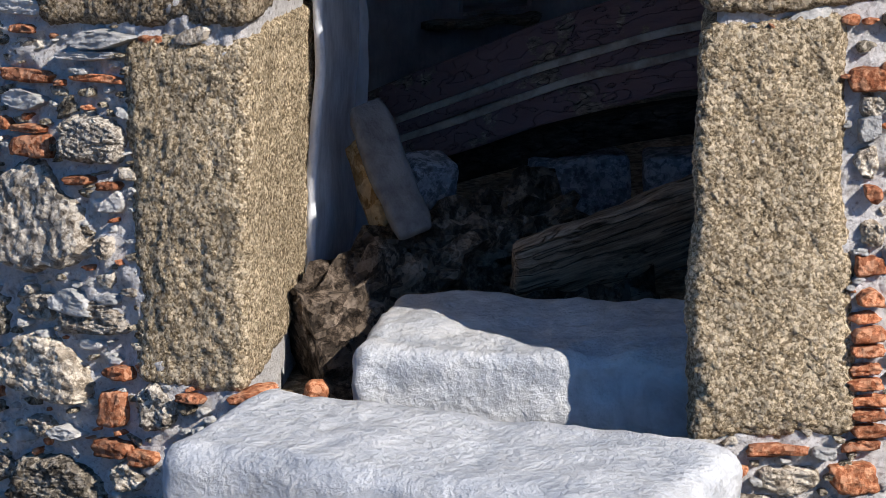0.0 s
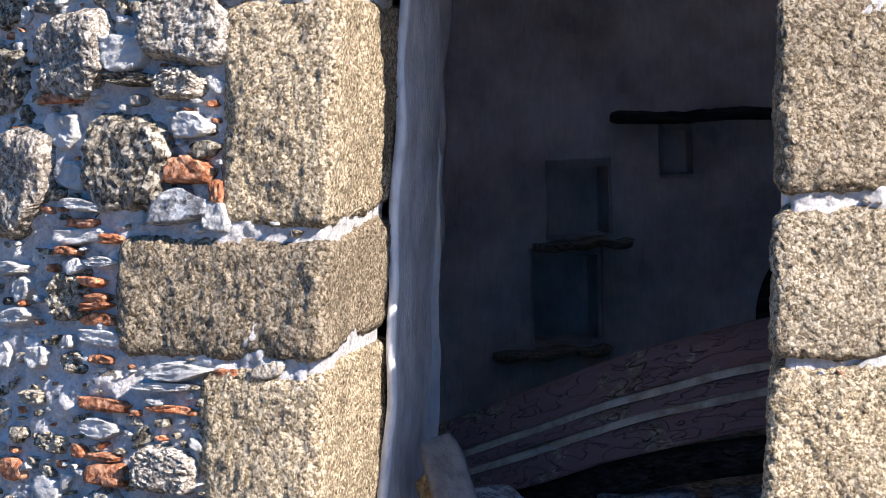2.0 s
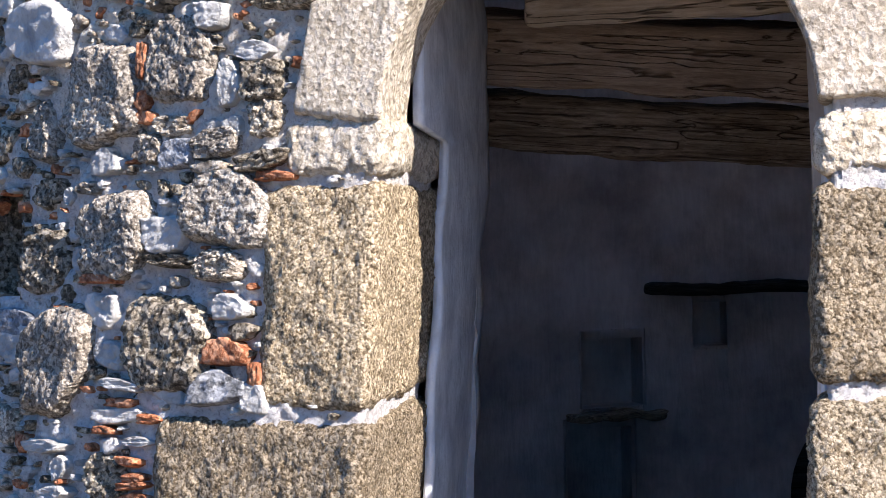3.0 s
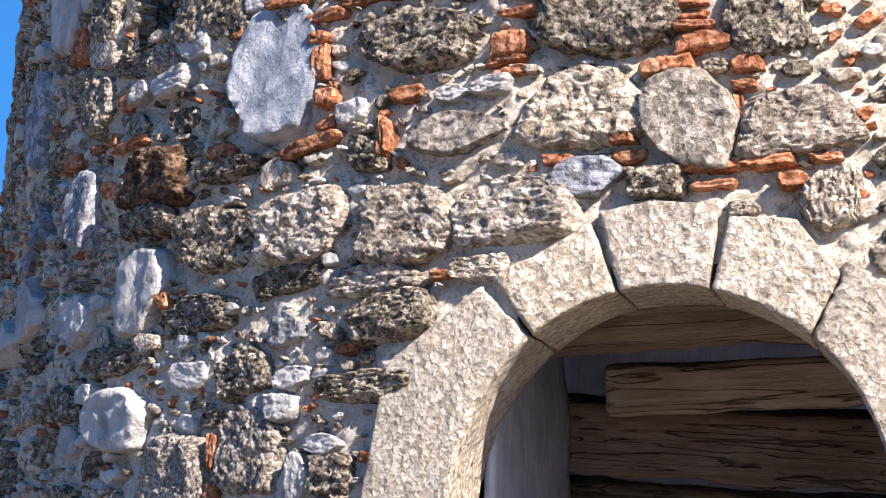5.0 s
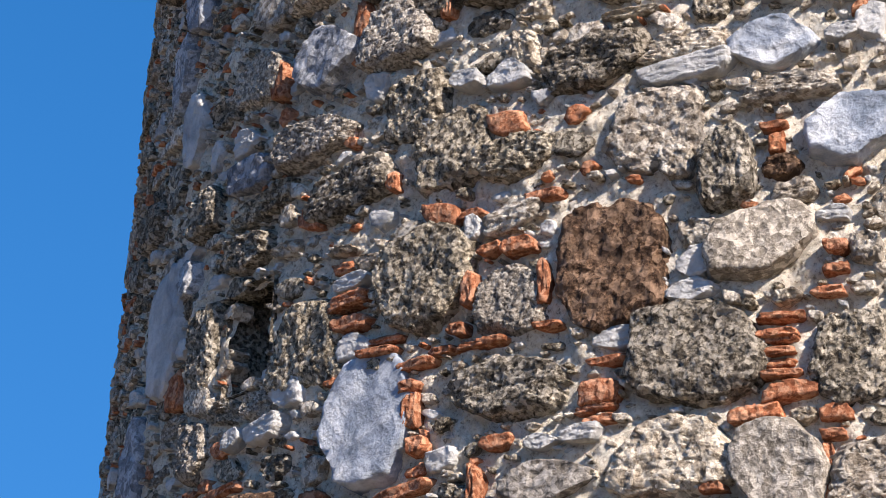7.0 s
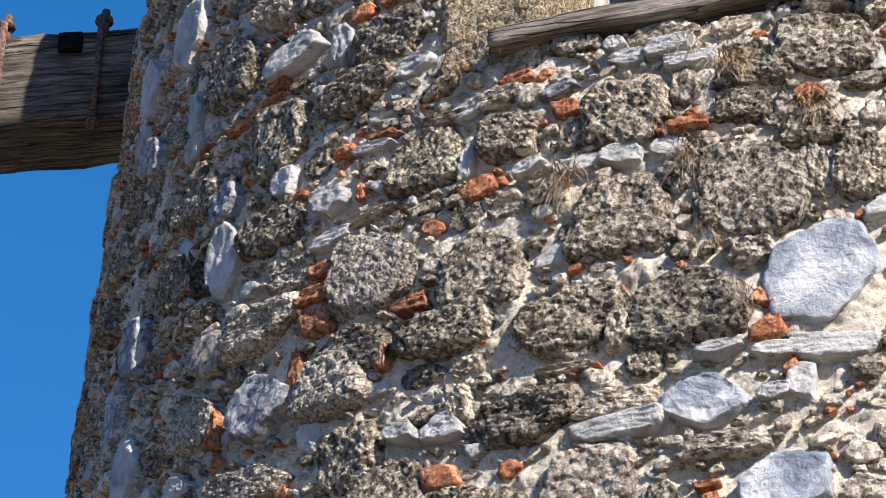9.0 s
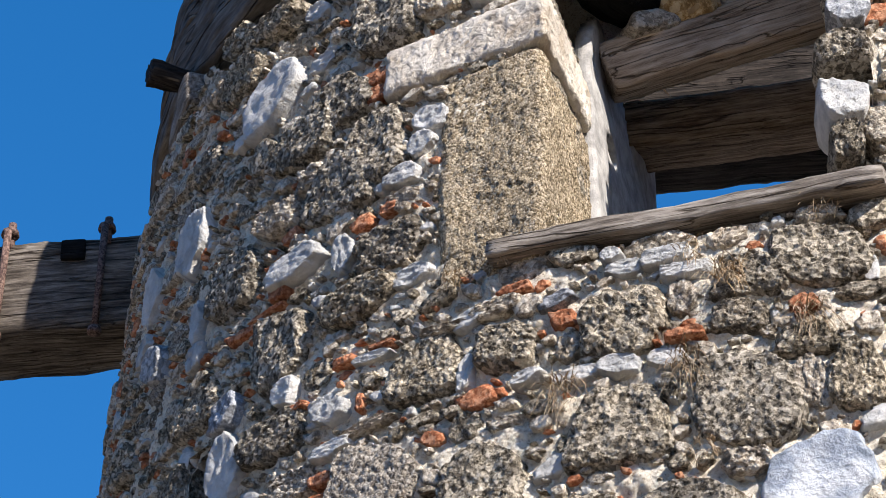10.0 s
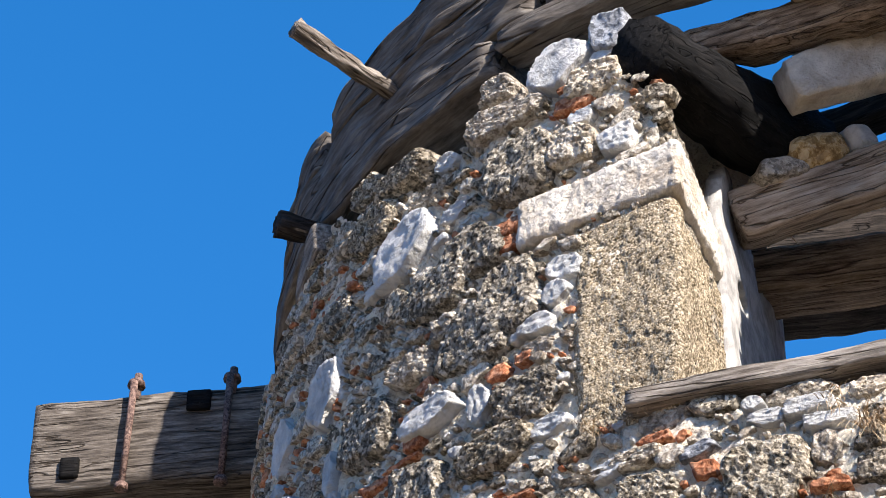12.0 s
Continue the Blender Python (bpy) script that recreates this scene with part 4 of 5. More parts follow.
COURSE_11 = [
    ("l", -14.1, 2.65, 0.057, 0.029, 0), ("b", -12.7, 2.65, 0.061, 0.038, 0), ("b", -16.7, 2.66, 0.053, 0.034, 0),
    ("b", -15.5, 2.66, 0.063, 0.031, 0), ("w", -26.2, 2.67, 0.082, 0.044, 0), ("w", -24.1, 2.67, 0.105, 0.03, 0),
    ("w", -31.3, 2.67, 0.093, 0.051, 0), ("b", -28.4, 2.68, 0.079, 0.035, 0), ("b", -23.2, 2.69, 0.071, 0.02, 0),
    ("b", -32.7, 2.7, 0.048, 0.039, 0), ("b", -14.7, 2.7, 0.103, 0.041, 0), ("b", -23.3, 2.72, 0.078, 0.017, 0),
    ("b", -47.2, 2.72, 0.159, 0.023, 0), ("b", -53.6, 2.73, 0.074, 0.044, 0), ("b", -50.6, 2.74, 0.063, 0.02, 0),
    ("b", -14.9, 2.74, 0.081, 0.018, 0), ("m", -36.4, 2.76, 0.24, 0.28, 0),
]
COURSE_12 = [
    ("b", -23.1, 2.76, 0.078, 0.05, 0), ("b", -15, 2.76, 0.075, 0.018, 0), ("d", -12.1, 2.77, 0.174, 0.168, 0),
    ("b", -33.3, 2.79, 0.036, 0.079, 0), ("d", -28, 2.79, 0.24, 0.141, 0), ("b", -15.1, 2.79, 0.093, 0.018, 0),
    ("d", -19, 2.81, 0.24, 0.21, 0), ("b", -15, 2.81, 0.087, 0.016, 0), ("b", -22.7, 2.82, 0.098, 0.02, 0),
    ("b", -15.1, 2.83, 0.076, 0.017, 0), ("w", -46.5, 2.84, 0.065, 0.057, 0), ("w", -43.9, 2.84, 0.116, 0.049, 0),
    ("g", -51, 2.85, 0.163, 0.162, 0), ("b", -33.3, 2.85, 0.05, 0.027, 0), ("b", -15, 2.86, 0.093, 0.016, 0),
    ("w", -22, 2.87, 0.168, 0.063, 0), ("b", -33, 2.9, 0.099, 0.024, 0),
]
COURSE_13 = [
    ("b", -20.4, 2.9, 0.05, 0.028, 0), ("s", -60.3, 2.91, 0.135, 0.268, 0), ("g", -44.9, 2.91, 0.121, 0.078, 0),
    ("b", -30, 2.91, 0.061, 0.016, 0), ("b", -28.6, 2.91, 0.067, 0.021, 0), ("b", -12.6, 2.91, 0.069, 0.02, 0),
    ("l", -14.4, 2.91, 0.058, 0.03, 0), ("w", -42.5, 2.92, 0.121, 0.091, 0), ("b", -31.5, 2.92, 0.063, 0.021, 0),
    ("b", -25.7, 2.92, 0.07, 0.018, 0), ("d", -47.9, 2.94, 0.151, 0.073, 0), ("b", -35.4, 2.95, 0.106, 0.019, 0),
    ("w", -18.6, 2.95, 0.117, 0.061, 0), ("b", -12.3, 2.95, 0.046, 0.022, 0), ("b", -30.5, 2.96, 0.047, 0.027, 0),
    ("w", -37.5, 2.98, 0.104, 0.062, 0), ("b", -35.4, 2.98, 0.106, 0.018, 0),
]
COURSE_14 = [
    ("g", -28, 3, 0.154, 0.153, 0), ("b", -12.2, 3, 0.052, 0.03, 0), ("l", -11, 3, 0.068, 0.075, 0),
    ("w", -18.5, 3.01, 0.105, 0.058, 0), ("k", -14.9, 3.02, 0.213, 0.165, 0), ("b", -53.9, 3.03, 0.089, 0.076, 0),
    ("b", -25.9, 3.03, 0.028, 0.093, 0), ("d", -41, 3.04, 0.238, 0.214, 0), ("b", -29.8, 3.04, 0.034, 0.081, 0),
    ("b", -37.6, 3.04, 0.114, 0.039, 0), ("b", -53.7, 3.05, 0.088, 0.092, 0), ("r", -22.7, 3.07, 0.24, 0.296, 0),
    ("w", -12, 3.08, 0.069, 0.033, 0), ("b", -37.8, 3.09, 0.105, 0.02, 0), ("l", -18.3, 3.09, 0.1, 0.071, 0),
    ("d", -33, 3.1, 0.234, 0.248, 0), ("w", -60.6, 3.11, 0.099, 0.048, 0),
]
COURSE_15 = [
    ("b", -37.7, 3.11, 0.115, 0.023, 0), ("w", -60.9, 3.12, 0.08, 0.048, 0), ("b", -28.8, 3.13, 0.061, 0.025, 0),
    ("b", -27.3, 3.13, 0.073, 0.035, 0), ("w", -37.3, 3.14, 0.118, 0.037, 0), ("l", -13.8, 3.14, 0.107, 0.047, 0),
    ("d", -50.5, 3.15, 0.128, 0.229, 0), ("w", -29.8, 3.19, 0.044, 0.053, 0), ("b", -38.2, 3.19, 0.07, 0.029, 0),
    ("l", -36.4, 3.19, 0.093, 0.043, 0), ("r", -14.4, 3.2, 0.072, 0.053, 0), ("l", -27.5, 3.2, 0.118, 0.055, 0),
    ("d", -17, 3.23, 0.13, 0.186, 0), ("b", -25.8, 3.23, 0.086, 0.025, 0), ("b", -29.9, 3.23, 0.063, 0.022, 0),
    ("l", -38.3, 3.23, 0.098, 0.02, 0), ("w", -56.5, 3.24, 0.163, 0.304, 0),
]
COURSE_16 = [
    ("b", -14.6, 3.25, 0.036, 0.04, 0), ("l", -19.4, 3.25, 0.077, 0.067, 0), ("m", -11.8, 3.27, 0.189, 0.185, 0),
    ("b", -14.6, 3.29, 0.061, 0.021, 0), ("d", -47, 3.34, 0.24, 0.108, 0), ("d", -27.8, 3.34, 0.181, 0.112, 0),
    ("l", -20.5, 3.35, 0.24, 0.165, 0), ("s", -53.4, 3.36, 0.1, 0.096, 0), ("b", -35, 3.37, 0.036, 0.044, 0),
    ("l", -13.7, 3.39, 0.182, 0.054, 0), ("d", -38, 3.39, 0.24, 0.119, 0), ("d", -31.5, 3.4, 0.214, 0.202, 0),
    ("d", -46.2, 3.45, 0.238, 0.086, 0), ("w", -18.8, 3.47, 0.169, 0.047, 0), ("l", -36.1, 3.47, 0.084, 0.027, 0),
    ("w", -33, 3.49, 0.069, 0.021, 0), ("w", -11.5, 3.5, 0.072, 0.048, 0),
]
COURSE_17 = [
    ("m", -14.3, 3.51, 0.197, 0.139, 0), ("w", -10, 3.51, 0.071, 0.069, 0), ("d", -52.3, 3.53, 0.154, 0.146, 0),
    ("d", -23.2, 3.53, 0.21, 0.129, 0), ("l", -18.8, 3.54, 0.183, 0.064, 0), ("s", -47.7, 3.56, 0.169, 0.088, 0),
    ("w", -28, 3.56, 0.123, 0.066, 0), ("g", -41.2, 3.56, 0.24, 0.123, 0), ("d", -33.7, 3.57, 0.176, 0.179, 0),
    ("w", -30.7, 3.57, 0.082, 0.052, 0), ("w", -8.1, 3.59, 0.157, 0.05, 0), ("w", -11, 3.6, 0.117, 0.034, 0),
    ("d", -61.4, 3.61, 0.163, 0.155, 0), ("l", -27.4, 3.62, 0.076, 0.088, 0), ("w", -13.8, 3.62, 0.113, 0.037, 0),
    ("l", -21.3, 3.64, 0.124, 0.026, 0), ("w", -36.6, 3.65, 0.092, 0.077, 0),
]
COURSE_18 = [
    ("w", -48.1, 3.66, 0.101, 0.073, 0), ("w", -51.7, 3.69, 0.065, 0.083, 0), ("l", -18.4, 3.71, 0.08, 0.087, 0),
    ("b", -11.2, 3.73, 0.069, 0.046, 0), ("d", -14.7, 3.74, 0.24, 0.175, 0), ("g", -35.1, 3.76, 0.204, 0.17, 0),
    ("m", -7.7, 3.76, 0.228, 0.254, 0), ("d", -21.2, 3.76, 0.237, 0.17, 0), ("b", -44.5, 3.78, 0.055, 0.113, 0),
    ("w", -54.8, 3.79, 0.123, 0.187, 0), ("d", -50.6, 3.79, 0.154, 0.1, 0), ("s", -40.7, 3.79, 0.24, 0.207, 0),
    ("b", -38, 3.81, 0.045, 0.174, 0), ("b", -18.6, 3.81, 0.054, 0.036, 0), ("d", -28.2, 3.81, 0.22, 0.129, 0),
    ("b", -31.7, 3.81, 0.03, 0.077, 0), ("g", -47.5, 3.83, 0.227, 0.149, 0),
]
COURSE_19 = [
    ("d", -34, 3.84, 0.224, 0.132, 0), ("l", -11.7, 3.86, 0.127, 0.075, 0), ("b", -30, 3.91, 0.099, 0.031, 0),
    ("b", -36.6, 3.96, 0.107, 0.08, 0), ("d", -25.6, 3.97, 0.24, 0.212, 0), ("g", -41.2, 4.01, 0.24, 0.131, 0),
    ("d", -18.4, 4.03, 0.229, 0.204, 0), ("d", -11.7, 4.03, 0.208, 0.241, 0), ("b", -37, 4.03, 0.089, 0.024, 0),
    ("g", -32.7, 4.04, 0.231, 0.235, 0), ("s", -57.8, 4.05, 0.163, 0.214, 0), ("l", -8.3, 4.05, 0.077, 0.14, 0),
    ("d", -6.1, 4.05, 0.121, 0.187, 0), ("b", -36.8, 4.06, 0.089, 0.025, 0), ("b", -36.5, 4.11, 0.078, 0.04, 0),
    ("g", -39.2, 4.14, 0.18, 0.084, 0), ("d", -47.6, 4.16, 0.224, 0.086, 0),
]
COURSE_20 = [
    ("w", -15.7, 4.17, 0.089, 0.057, 0), ("d", -8.1, 4.17, 0.143, 0.08, 0), ("w", -18.1, 4.18, 0.098, 0.052, 0),
    ("w", -20.4, 4.18, 0.108, 0.036, 0), ("w", -36.4, 4.19, 0.138, 0.054, 0), ("w", -23.1, 4.21, 0.09, 0.043, 12),
    ("s", -55.9, 4.21, 0.152, 0.143, 0), ("l", -33.4, 4.22, 0.165, 0.034, 8), ("b", -14.4, 4.23, 0.082, 0.026, 0),
    ("l", -20.7, 4.27, 0.066, 0.083, 0), ("b", -8, 4.27, 0.066, 0.043, 0), ("d", -11.3, 4.27, 0.147, 0.099, 0),
    ("w", -26.7, 4.28, 0.056, 0.101, 0), ("w", -45.2, 4.29, 0.143, 0.211, 0), ("b", -33.9, 4.3, 0.022, 0.051, 0),
    ("d", -24.3, 4.31, 0.163, 0.135, 0), ("d", -41.3, 4.31, 0.217, 0.148, 0),
]
COURSE_21 = [
    ("d", -17.5, 4.32, 0.199, 0.184, 0), ("w", -35.8, 4.32, 0.118, 0.104, 0), ("d", -29.8, 4.33, 0.206, 0.197, 0),
    ("d", -51.8, 4.33, 0.16, 0.181, 0), ("l", -14.3, 4.34, 0.069, 0.101, 0), ("b", -20.8, 4.35, 0.067, 0.047, 0),
    ("w", -4.5, 4.36, 0.059, 0.067, 0), ("b", -38.6, 4.37, 0.055, 0.021, 0), ("d", -10.8, 4.38, 0.162, 0.118, 0),
    ("d", -7.2, 4.4, 0.199, 0.169, 0), ("d", -61.7, 4.4, 0.142, 0.104, 0), ("s", -20.9, 4.41, 0.09, 0.045, 0),
    ("w", -13.9, 4.41, 0.097, 0.034, 0), ("w", -26.4, 4.43, 0.09, 0.045, 0), ("w", -33.2, 4.43, 0.112, 0.025, 0),
    ("l", -28.2, 4.43, 0.168, 0.028, 0), ("l", -25, 4.44, 0.127, 0.052, 0),
]
COURSE_22 = [
    ("w", -40.2, 4.44, 0.1, 0.068, 0), ("b", -35.1, 4.45, 0.068, 0.025, 0), ("b", -32.5, 4.45, 0.074, 0.018, 0),
    ("w", -17.2, 4.47, 0.101, 0.042, 0), ("w", -14.9, 4.47, 0.105, 0.042, 0), ("b", -23.6, 4.48, 0.094, 0.028, 0),
    ("s", -45.9, 4.49, 0.135, 0.11, 0), ("w", -18.1, 4.5, 0.058, 0.038, 0), ("l", -6.8, 4.52, 0.094, 0.045, 0),
    ("d", -49.8, 4.57, 0.235, 0.159, 0), ("d", -41.3, 4.6, 0.24, 0.259, 0), ("d", -34.8, 4.63, 0.217, 0.129, 0),
    ("d", -61.4, 4.63, 0.163, 0.127, 0), ("w", -30.5, 4.64, 0.162, 0.082, 0), ("b", -33.4, 4.68, 0.067, 0.026, 0),
    ("b", -45, 4.73, 0.133, 0.027, 0), ("b", -42.8, 4.75, 0.149, 0.019, 0),
]
COURSE_23 = [
    ("d", -4.6, 4.75, 0.083, 0.128, 0), ("w", -50.4, 4.77, 0.067, 0.078, 0), ("d", -32.4, 4.79, 0.209, 0.151, 0),
    ("b", -41.6, 4.8, 0.072, 0.058, 0), ("w", -36.2, 4.81, 0.083, 0.114, 0), ("w", -39.4, 4.84, 0.192, 0.106, 0),
    ("w", -4.3, 4.87, 0.098, 0.104, 0), ("s", -57.5, 4.9, 0.125, 0.122, 0), ("b", -32.6, 4.9, 0.058, 0.039, 0),
    ("w", -50.7, 4.91, 0.059, 0.2, 0), ("l", -31.3, 4.92, 0.103, 0.05, 0), ("l", -40.1, 4.93, 0.093, 0.059, 0),
    ("d", -46.7, 4.94, 0.24, 0.219, 0), ("w", -31.3, 5, 0.114, 0.059, 0), ("w", -60.9, 5.04, 0.115, 0.094, 0),
    ("d", -3.7, 5.05, 0.122, 0.109, 0), ("d", -36.9, 5.06, 0.24, 0.22, 0),
]
COURSE_24 = [
    ("l", -42.6, 5.07, 0.203, 0.101, 0), ("w", -30.4, 5.08, 0.094, 0.07, 0), ("d", -34.4, 5.15, 0.226, 0.233, 0),
    ("l", -39.3, 5.15, 0.092, 0.073, 0), ("w", -29.8, 5.16, 0.112, 0.081, 0), ("s", -3.3, 5.17, 0.102, 0.102, 0),
    ("w", -53.7, 5.25, 0.163, 0.277, 0), ("w", -60.7, 5.25, 0.163, 0.26, 0), ("d", -40.8, 5.31, 0.24, 0.19, 0),
    ("d", -2.9, 5.32, 0.119, 0.138, 0), ("b", -34, 5.34, 0.096, 0.055, 0), ("d", -37.2, 5.38, 0.24, 0.192, 0),
    ("b", -34.1, 5.4, 0.101, 0.056, 0), ("l", -2.3, 5.44, 0.091, 0.087, 0), ("w", -47.7, 5.49, 0.092, 0.055, 0),
    ("d", -52.9, 5.54, 0.163, 0.133, 0), ("l", -2.3, 5.54, 0.092, 0.123, 0),
]
COURSE_25 = [
    ("w", -25.9, 5.56, 0.092, 0.08, 0), ("w", -44.1, 5.58, 0.234, 0.212, 0), ("l", -28.9, 5.6, 0.155, 0.146, 0),
    ("w", -39.8, 5.6, 0.122, 0.081, 0), ("d", -33.6, 5.65, 0.24, 0.25, 0), ("l", -60.9, 5.66, 0.136, 0.115, 0),
    ("w", -28.4, 5.71, 0.107, 0.06, 0), ("l", -42.4, 5.74, 0.213, 0.079, 0), ("d", -48.5, 5.77, 0.209, 0.163, 0),
    ("b", -29.2, 5.78, 0.129, 0.056, 0), ("l", -54.8, 5.79, 0.084, 0.066, 0), ("l", -37.4, 5.83, 0.085, 0.118, 0),
    ("w", -40.5, 5.83, 0.102, 0.071, 0), ("l", -27.2, 5.84, 0.155, 0.109, 0), ("l", -52.9, 5.85, 0.117, 0.109, 0),
    ("l", -34.8, 5.86, 0.24, 0.119, 0), ("d", -45.5, 5.91, 0.24, 0.12, 0),
]
COURSE_26 = [
    ("w", -26.9, 5.92, 0.088, 0.068, 0), ("w", -30.5, 5.98, 0.239, 0.232, 0), ("d", -51, 5.99, 0.146, 0.122, 0),
    ("s", -26.1, 6.01, 0.146, 0.16, 0), ("l", -35.6, 6.01, 0.138, 0.093, 0),
]
COURSES = COURSE_01 + COURSE_02 + COURSE_03 + COURSE_04 + COURSE_05 + COURSE_06 + COURSE_07 + COURSE_08 + COURSE_09 + COURSE_10 + COURSE_11 + COURSE_12 + COURSE_13 + COURSE_14 + COURSE_15 + COURSE_16 + COURSE_17 + COURSE_18 + COURSE_19 + COURSE_20 + COURSE_21 + COURSE_22 + COURSE_23 + COURSE_24 + COURSE_25 + COURSE_26


def unit_stones(n, cuts, rounding, rough, skew, base, pocks=0.0):
    made = []
    for k in range(n):
        rnd = random.Random(base + k)
        c = [[Vector((rnd.uniform(-skew, skew), rnd.uniform(-skew, skew))) for _ in range(2)] for _ in range(2)]

        corners = [(sx, sy, rnd.uniform(0.0, skew * 1.5)) for sx in (-1, 1) for sy in (-1, 1)]

        def warp(p):
            u, v = p.x + 0.5, p.y + 0.5
            d = (c[0][0] * (1 - u) + c[1][0] * u) * (1 - v) + (c[0][1] * (1 - u) + c[1][1] * u) * v
            q = Vector((p.x + d.x, p.y + d.y, p.z))
            for sx, sy, cut in corners:
                over = max(0.0, (2 * p.x * sx + 2 * p.y * sy) - 1.15)
                q.x -= sx * over * cut
                q.y -= sy * over * cut
            return q
        bm = block((1, 1, 1), cuts, rounding, rough, base + k * 1.37, warp)
        if pocks:
            for v in bm.verts:
                q = v.co + Vector((base + k, 0, 0))
                v.co.z += pocks * (1.6 * min(0.0, noise.noise(q * 9)) + noise.noise(q * 21) + 1.6 * min(0.0, 0.1 + noise.noise(q * 37)))
        me = bpy.data.meshes.new("stone")
        bm.normal_update()
        bmesh.ops.delete(bm, geom=[f for f in bm.faces if f.calc_center_median().z < -0.38 and f.normal.z < -0.6], context="FACES")
        bm.to_mesh(me)
        bm.free()
        me.shade_smooth()
        made.append(me)
    return made


def with_mat(meshes, mat):
    out = []
    for me in meshes:
        me = me.copy()
        me.materials.append(mat)
        out.append(me)
    return out


LARGE_SHAPES = unit_stones(12, (46, 46, 4), 0.20, 0.055, 0.15, 200, 0.030)
ROUGH_SHAPES = unit_stones(12, (20, 20, 4), 0.20, 0.07, 0.16, 215, 0.04)
FLAT_SHAPES = unit_stones(14, (22, 22, 4), 0.10, 0.04, 0.19, 230, 0.012)
BRICK_SHAPES = unit_stones(9, (12, 7, 4), 0.09, 0.06, 0.12, 260)
SHAPES, BIG = {}, {}
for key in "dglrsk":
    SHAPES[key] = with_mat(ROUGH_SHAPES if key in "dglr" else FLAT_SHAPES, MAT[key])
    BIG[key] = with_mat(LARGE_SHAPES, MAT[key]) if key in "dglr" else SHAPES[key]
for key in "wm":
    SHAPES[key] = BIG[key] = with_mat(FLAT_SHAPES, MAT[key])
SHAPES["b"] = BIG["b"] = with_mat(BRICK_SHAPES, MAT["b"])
NAMES = {"b": "brick", "w": "marble_stone", "m": "marble_stone"}
rnd = random.Random(5)
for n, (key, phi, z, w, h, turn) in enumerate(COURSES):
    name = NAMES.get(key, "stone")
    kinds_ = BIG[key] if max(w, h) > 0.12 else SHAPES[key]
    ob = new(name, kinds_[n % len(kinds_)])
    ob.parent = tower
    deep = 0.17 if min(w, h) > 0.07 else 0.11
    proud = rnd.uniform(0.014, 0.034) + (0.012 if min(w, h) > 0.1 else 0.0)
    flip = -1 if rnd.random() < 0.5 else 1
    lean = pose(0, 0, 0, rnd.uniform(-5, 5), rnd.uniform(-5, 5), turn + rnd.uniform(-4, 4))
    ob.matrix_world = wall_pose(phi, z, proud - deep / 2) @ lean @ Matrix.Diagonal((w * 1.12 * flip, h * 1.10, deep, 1))


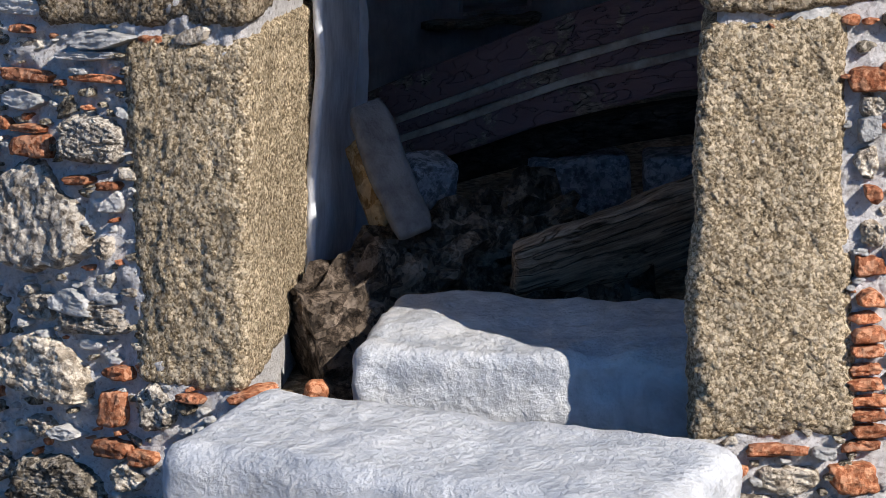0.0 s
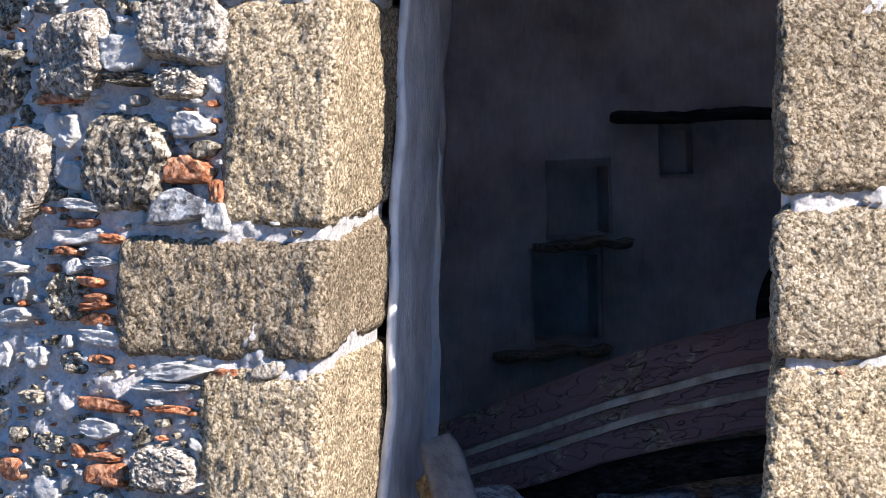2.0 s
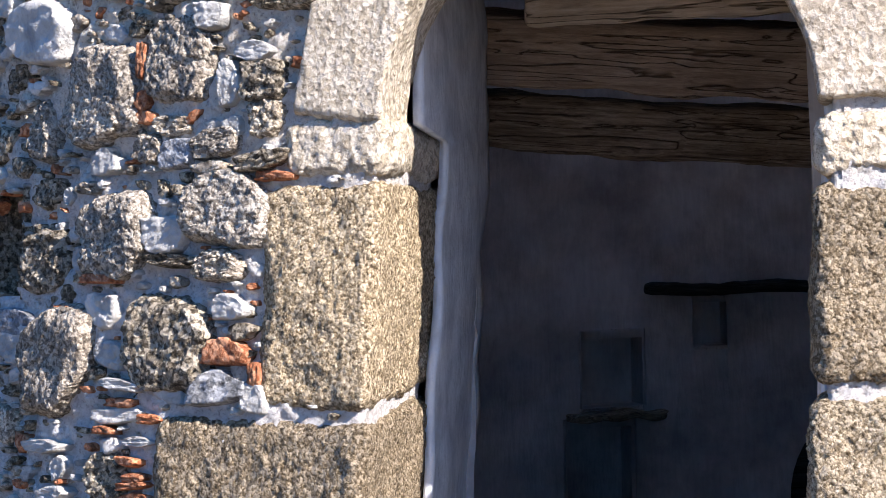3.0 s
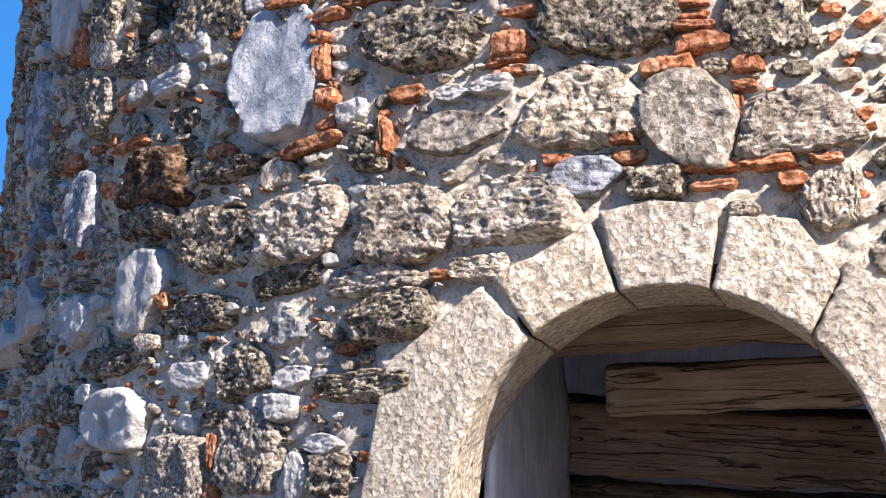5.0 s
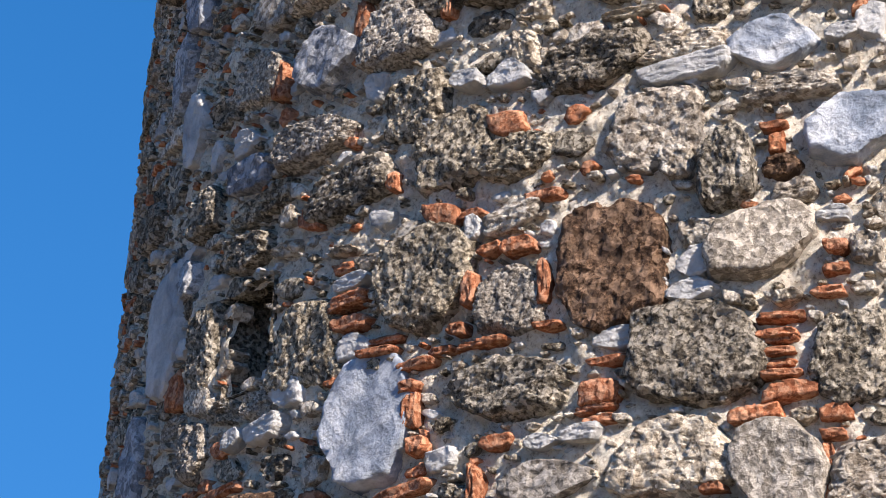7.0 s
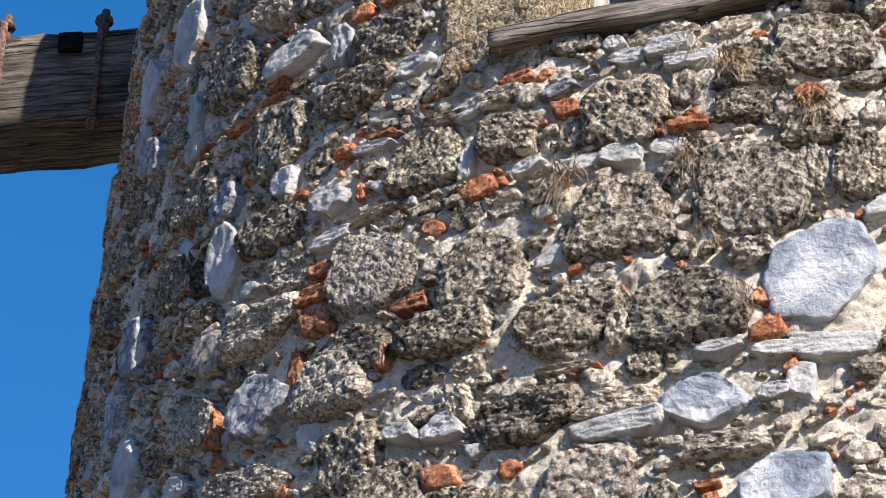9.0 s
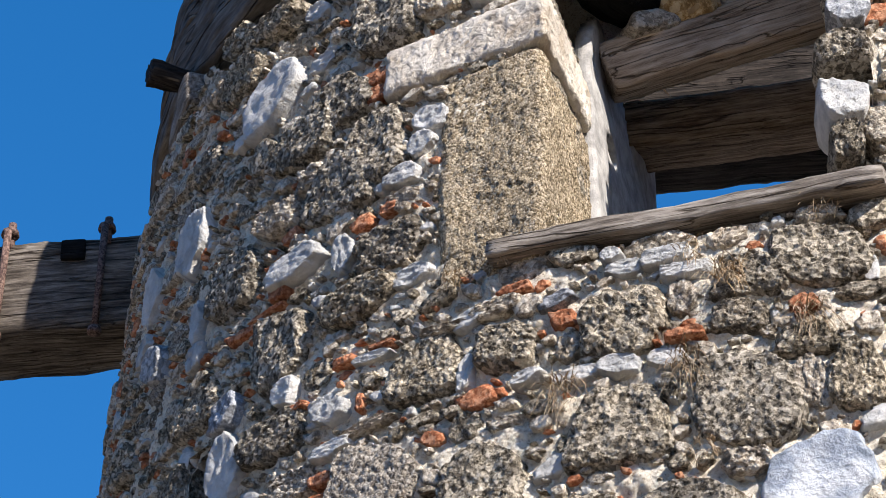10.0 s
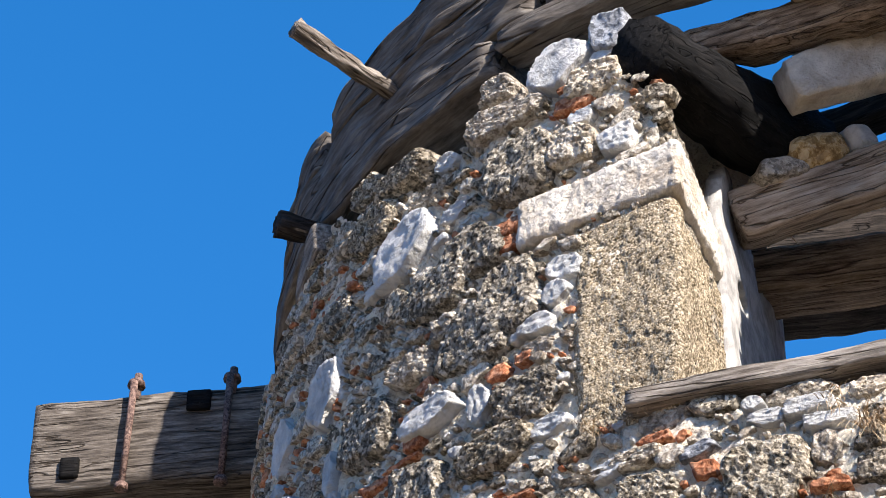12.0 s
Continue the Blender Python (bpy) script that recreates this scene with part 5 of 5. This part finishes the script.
# ---- small chips and pebbles pressed into the mortar ----
def fill_chips():
    rnd = random.Random(11)
    grid = {}
    cell = 0.16

    def add(s, z, w, h):
        for i in range(int((s - w) // cell), int((s + w) // cell) + 1):
            for j in range(int((z - h) // cell), int((z + h) // cell) + 1):
                grid.setdefault((i, j), []).append((s, z, w, h))

    def clear(s, z, w, h):
        for i in range(int((s - w) // cell), int((s + w) // cell) + 1):
            for j in range(int((z - h) // cell), int((z + h) // cell) + 1):
                for a, b, c, d in grid.get((i, j), ()):
                    if abs(s - a) < (w + c) * 0.92 and abs(z - b) < (h + d) * 0.92:
                        return False
        return True

    def along(phi, z):
        return radians(phi) * (R0 - BATTER * 3.0)
    for key, phi, z, w, h, turn in COURSES:
        add(along(phi, z), z, w / 2 * (R0 - BATTER * 3) / (R0 - BATTER * z), h / 2)
    for p0, p1, z0, z1 in ((-33.0, -25, 0.15, 0.89), (-37.6, -25, 0.9, 1.17), (-32, -25, 1.18, 1.66), (-30.6, -24, 1.66, 1.79), (-9, -3.8, 0.07, 0.9), (-9, -1.5, 0.9, 1.2),
                           (-9, -2.6, 1.2, 1.61), (-9, -3, 1.6, 1.76), (-28.8, -21.5, 4.56, 5.29), (-33.1, -21, 5.3, 5.48)):
        s0, s1 = along(p0, 0), along(p1, 0)
        add((s0 + s1) / 2, (z0 + z1) / 2, (s1 - s0) / 2, (z1 - z0) / 2)
    kinds = {}
    count = 0
    shapes = {k: [np.array([v.co for v in me.vertices]) for me in SMALL] for k in "a"}["a"]
    faces = [[tuple(f.vertices) for f in me.polygons] for me in SMALL]
    for lo, hi, tries in ((0.10, 0.17, 2500), (0.05, 0.10, 6000), (0.028, 0.05, 12000), (0.014, 0.028, 26000)):
        for _ in range(tries):
            phi, z = rnd.uniform(-80, 12), rnd.uniform(-0.2, 6.0)
            w = rnd.uniform(lo, hi)
            h = w * rnd.uniform(0.35, 0.8)
            if in_door(phi, z, 0.08) or in_window(phi, z, 0.03) or in_hole(phi, z) or z > wall_top(phi) - 0.02:
                continue
            dx, dz = (phi - ARCH_MID) / ARCH_HALF * 0.443, z - SPRING
            if dz > -0.02 and dx * dx + dz * dz < 0.68 ** 2:
                continue
            s = along(phi, z)
            if not clear(s, z, w / 2, h / 2):
                continue
            add(s, z, w / 2, h / 2)
            high = min(1.0, max(0.0, (z - 1.7) / 1.0))
            x = rnd.random()
            if lo > 0.09:
                key = "d" if x < 0.6 else "l" if x < 0.8 else "g"
            elif x < 0.14:
                key = "b"
            elif x < 0.14 + 0.36 - 0.22 * high:
                key = "w"
            elif x < 0.62 + 0.2 * high:
                key = "l"
            else:
                key = "d"
            if lo > 0.09 and count < 280:
                count += 1
                ob = new("rubble_stone", SHAPES[key][count % len(SHAPES[key])])
                ob.parent = tower
                ob.matrix_world = wall_pose(phi, z, -0.05, rnd.uniform(-8, 8)) @ Matrix.Diagonal((w, h, 0.12, 1))
                continue
            m = wall_pose(phi, z, rnd.uniform(-0.012, 0.006) - 0.012, rnd.uniform(-18, 18)) @ Matrix.Diagonal((w, h, 0.05 + 0.25 * h, 1))
            i = rnd.randrange(len(SMALL))
            mm = np.array(m)
            co = shapes[i] @ mm[:3, :3].T + mm[:3, 3]
            verts, polys = kinds.setdefault(key, ([], []))
            b = len(verts)
            verts.extend(map(tuple, co))
            polys.extend(tuple(b + q for q in f) for f in faces[i])
    for key, (verts, polys) in kinds.items():
        me = bpy.data.meshes.new("rubble_chips")
        me.from_pydata(verts, [], polys)
        me.materials.append(CHIP[key])
        me.shade_smooth()
        ob = new("rubble_chips", me)
        ob.parent = tower
        tagged(ob, kind="stuff")


SMALL = unit_stones(14, (6, 6, 3), 0.12, 0.10, 0.22, 300)
CHIP = MAT
fill_chips()


# ---- dry grass in the joints ----
def grass_tuft(phi, z, long, count, seed):
    rnd = random.Random(seed)
    bm = bmesh.new()
    base = on_wall(phi, z, 0.03)
    m = wall_pose(phi, z, 0.0)
    right, out = m.col[0].xyz, m.col[2].xyz
    for _ in range(count):
        side_, fwd, l = rnd.uniform(-1, 1), rnd.uniform(0.1, 0.8), long * rnd.uniform(0.4, 1.1)
        p = base + right * rnd.uniform(-0.035, 0.035) + Vector((0, 0, rnd.uniform(-0.03, 0.03)))
        d = (right * side_ * 0.6 + out * fwd + Vector((0, 0, rnd.uniform(-0.7, 0.5)))).normalized()
        w = right * rnd.uniform(0.0008, 0.002)
        last = None
        for k in range(5):
            q = (bm.verts.new(p - w * (1 - k / 5)), bm.verts.new(p + w * (1 - k / 5)))
            if last:
                bm.faces.new((last[0], last[1], q[1], q[0]))
            last = q
            p = p + d * (l / 4)
            d = (d + Vector((0, 0, -0.45)) + 0.25 * Vector((rnd.uniform(-1, 1), rnd.uniform(-1, 1), rnd.uniform(-1, 1)))).normalized()
    ob = mesh_ob("dry_grass_tuft", bm, STRAW)
    tagged(ob, "tuft of dry yellow grass growing from a joint", "grass", "grass tufts on the wall", "stuff")


for n, (phi, z) in enumerate(((-14.4, 4.15), (-21.0, 4.14), (-11.7, 4.38), (-7.9, 4.23), (-27.8, 4.58), (-13.8, 3.9), (-24.8, 4.6), (-6.4, 4.54), (-12.1, 3.72), (-13.6, 4.47))):
    grass_tuft(phi, z, 0.10 if n < 4 else 0.06, 90 if n < 4 else 40, 400 + n)
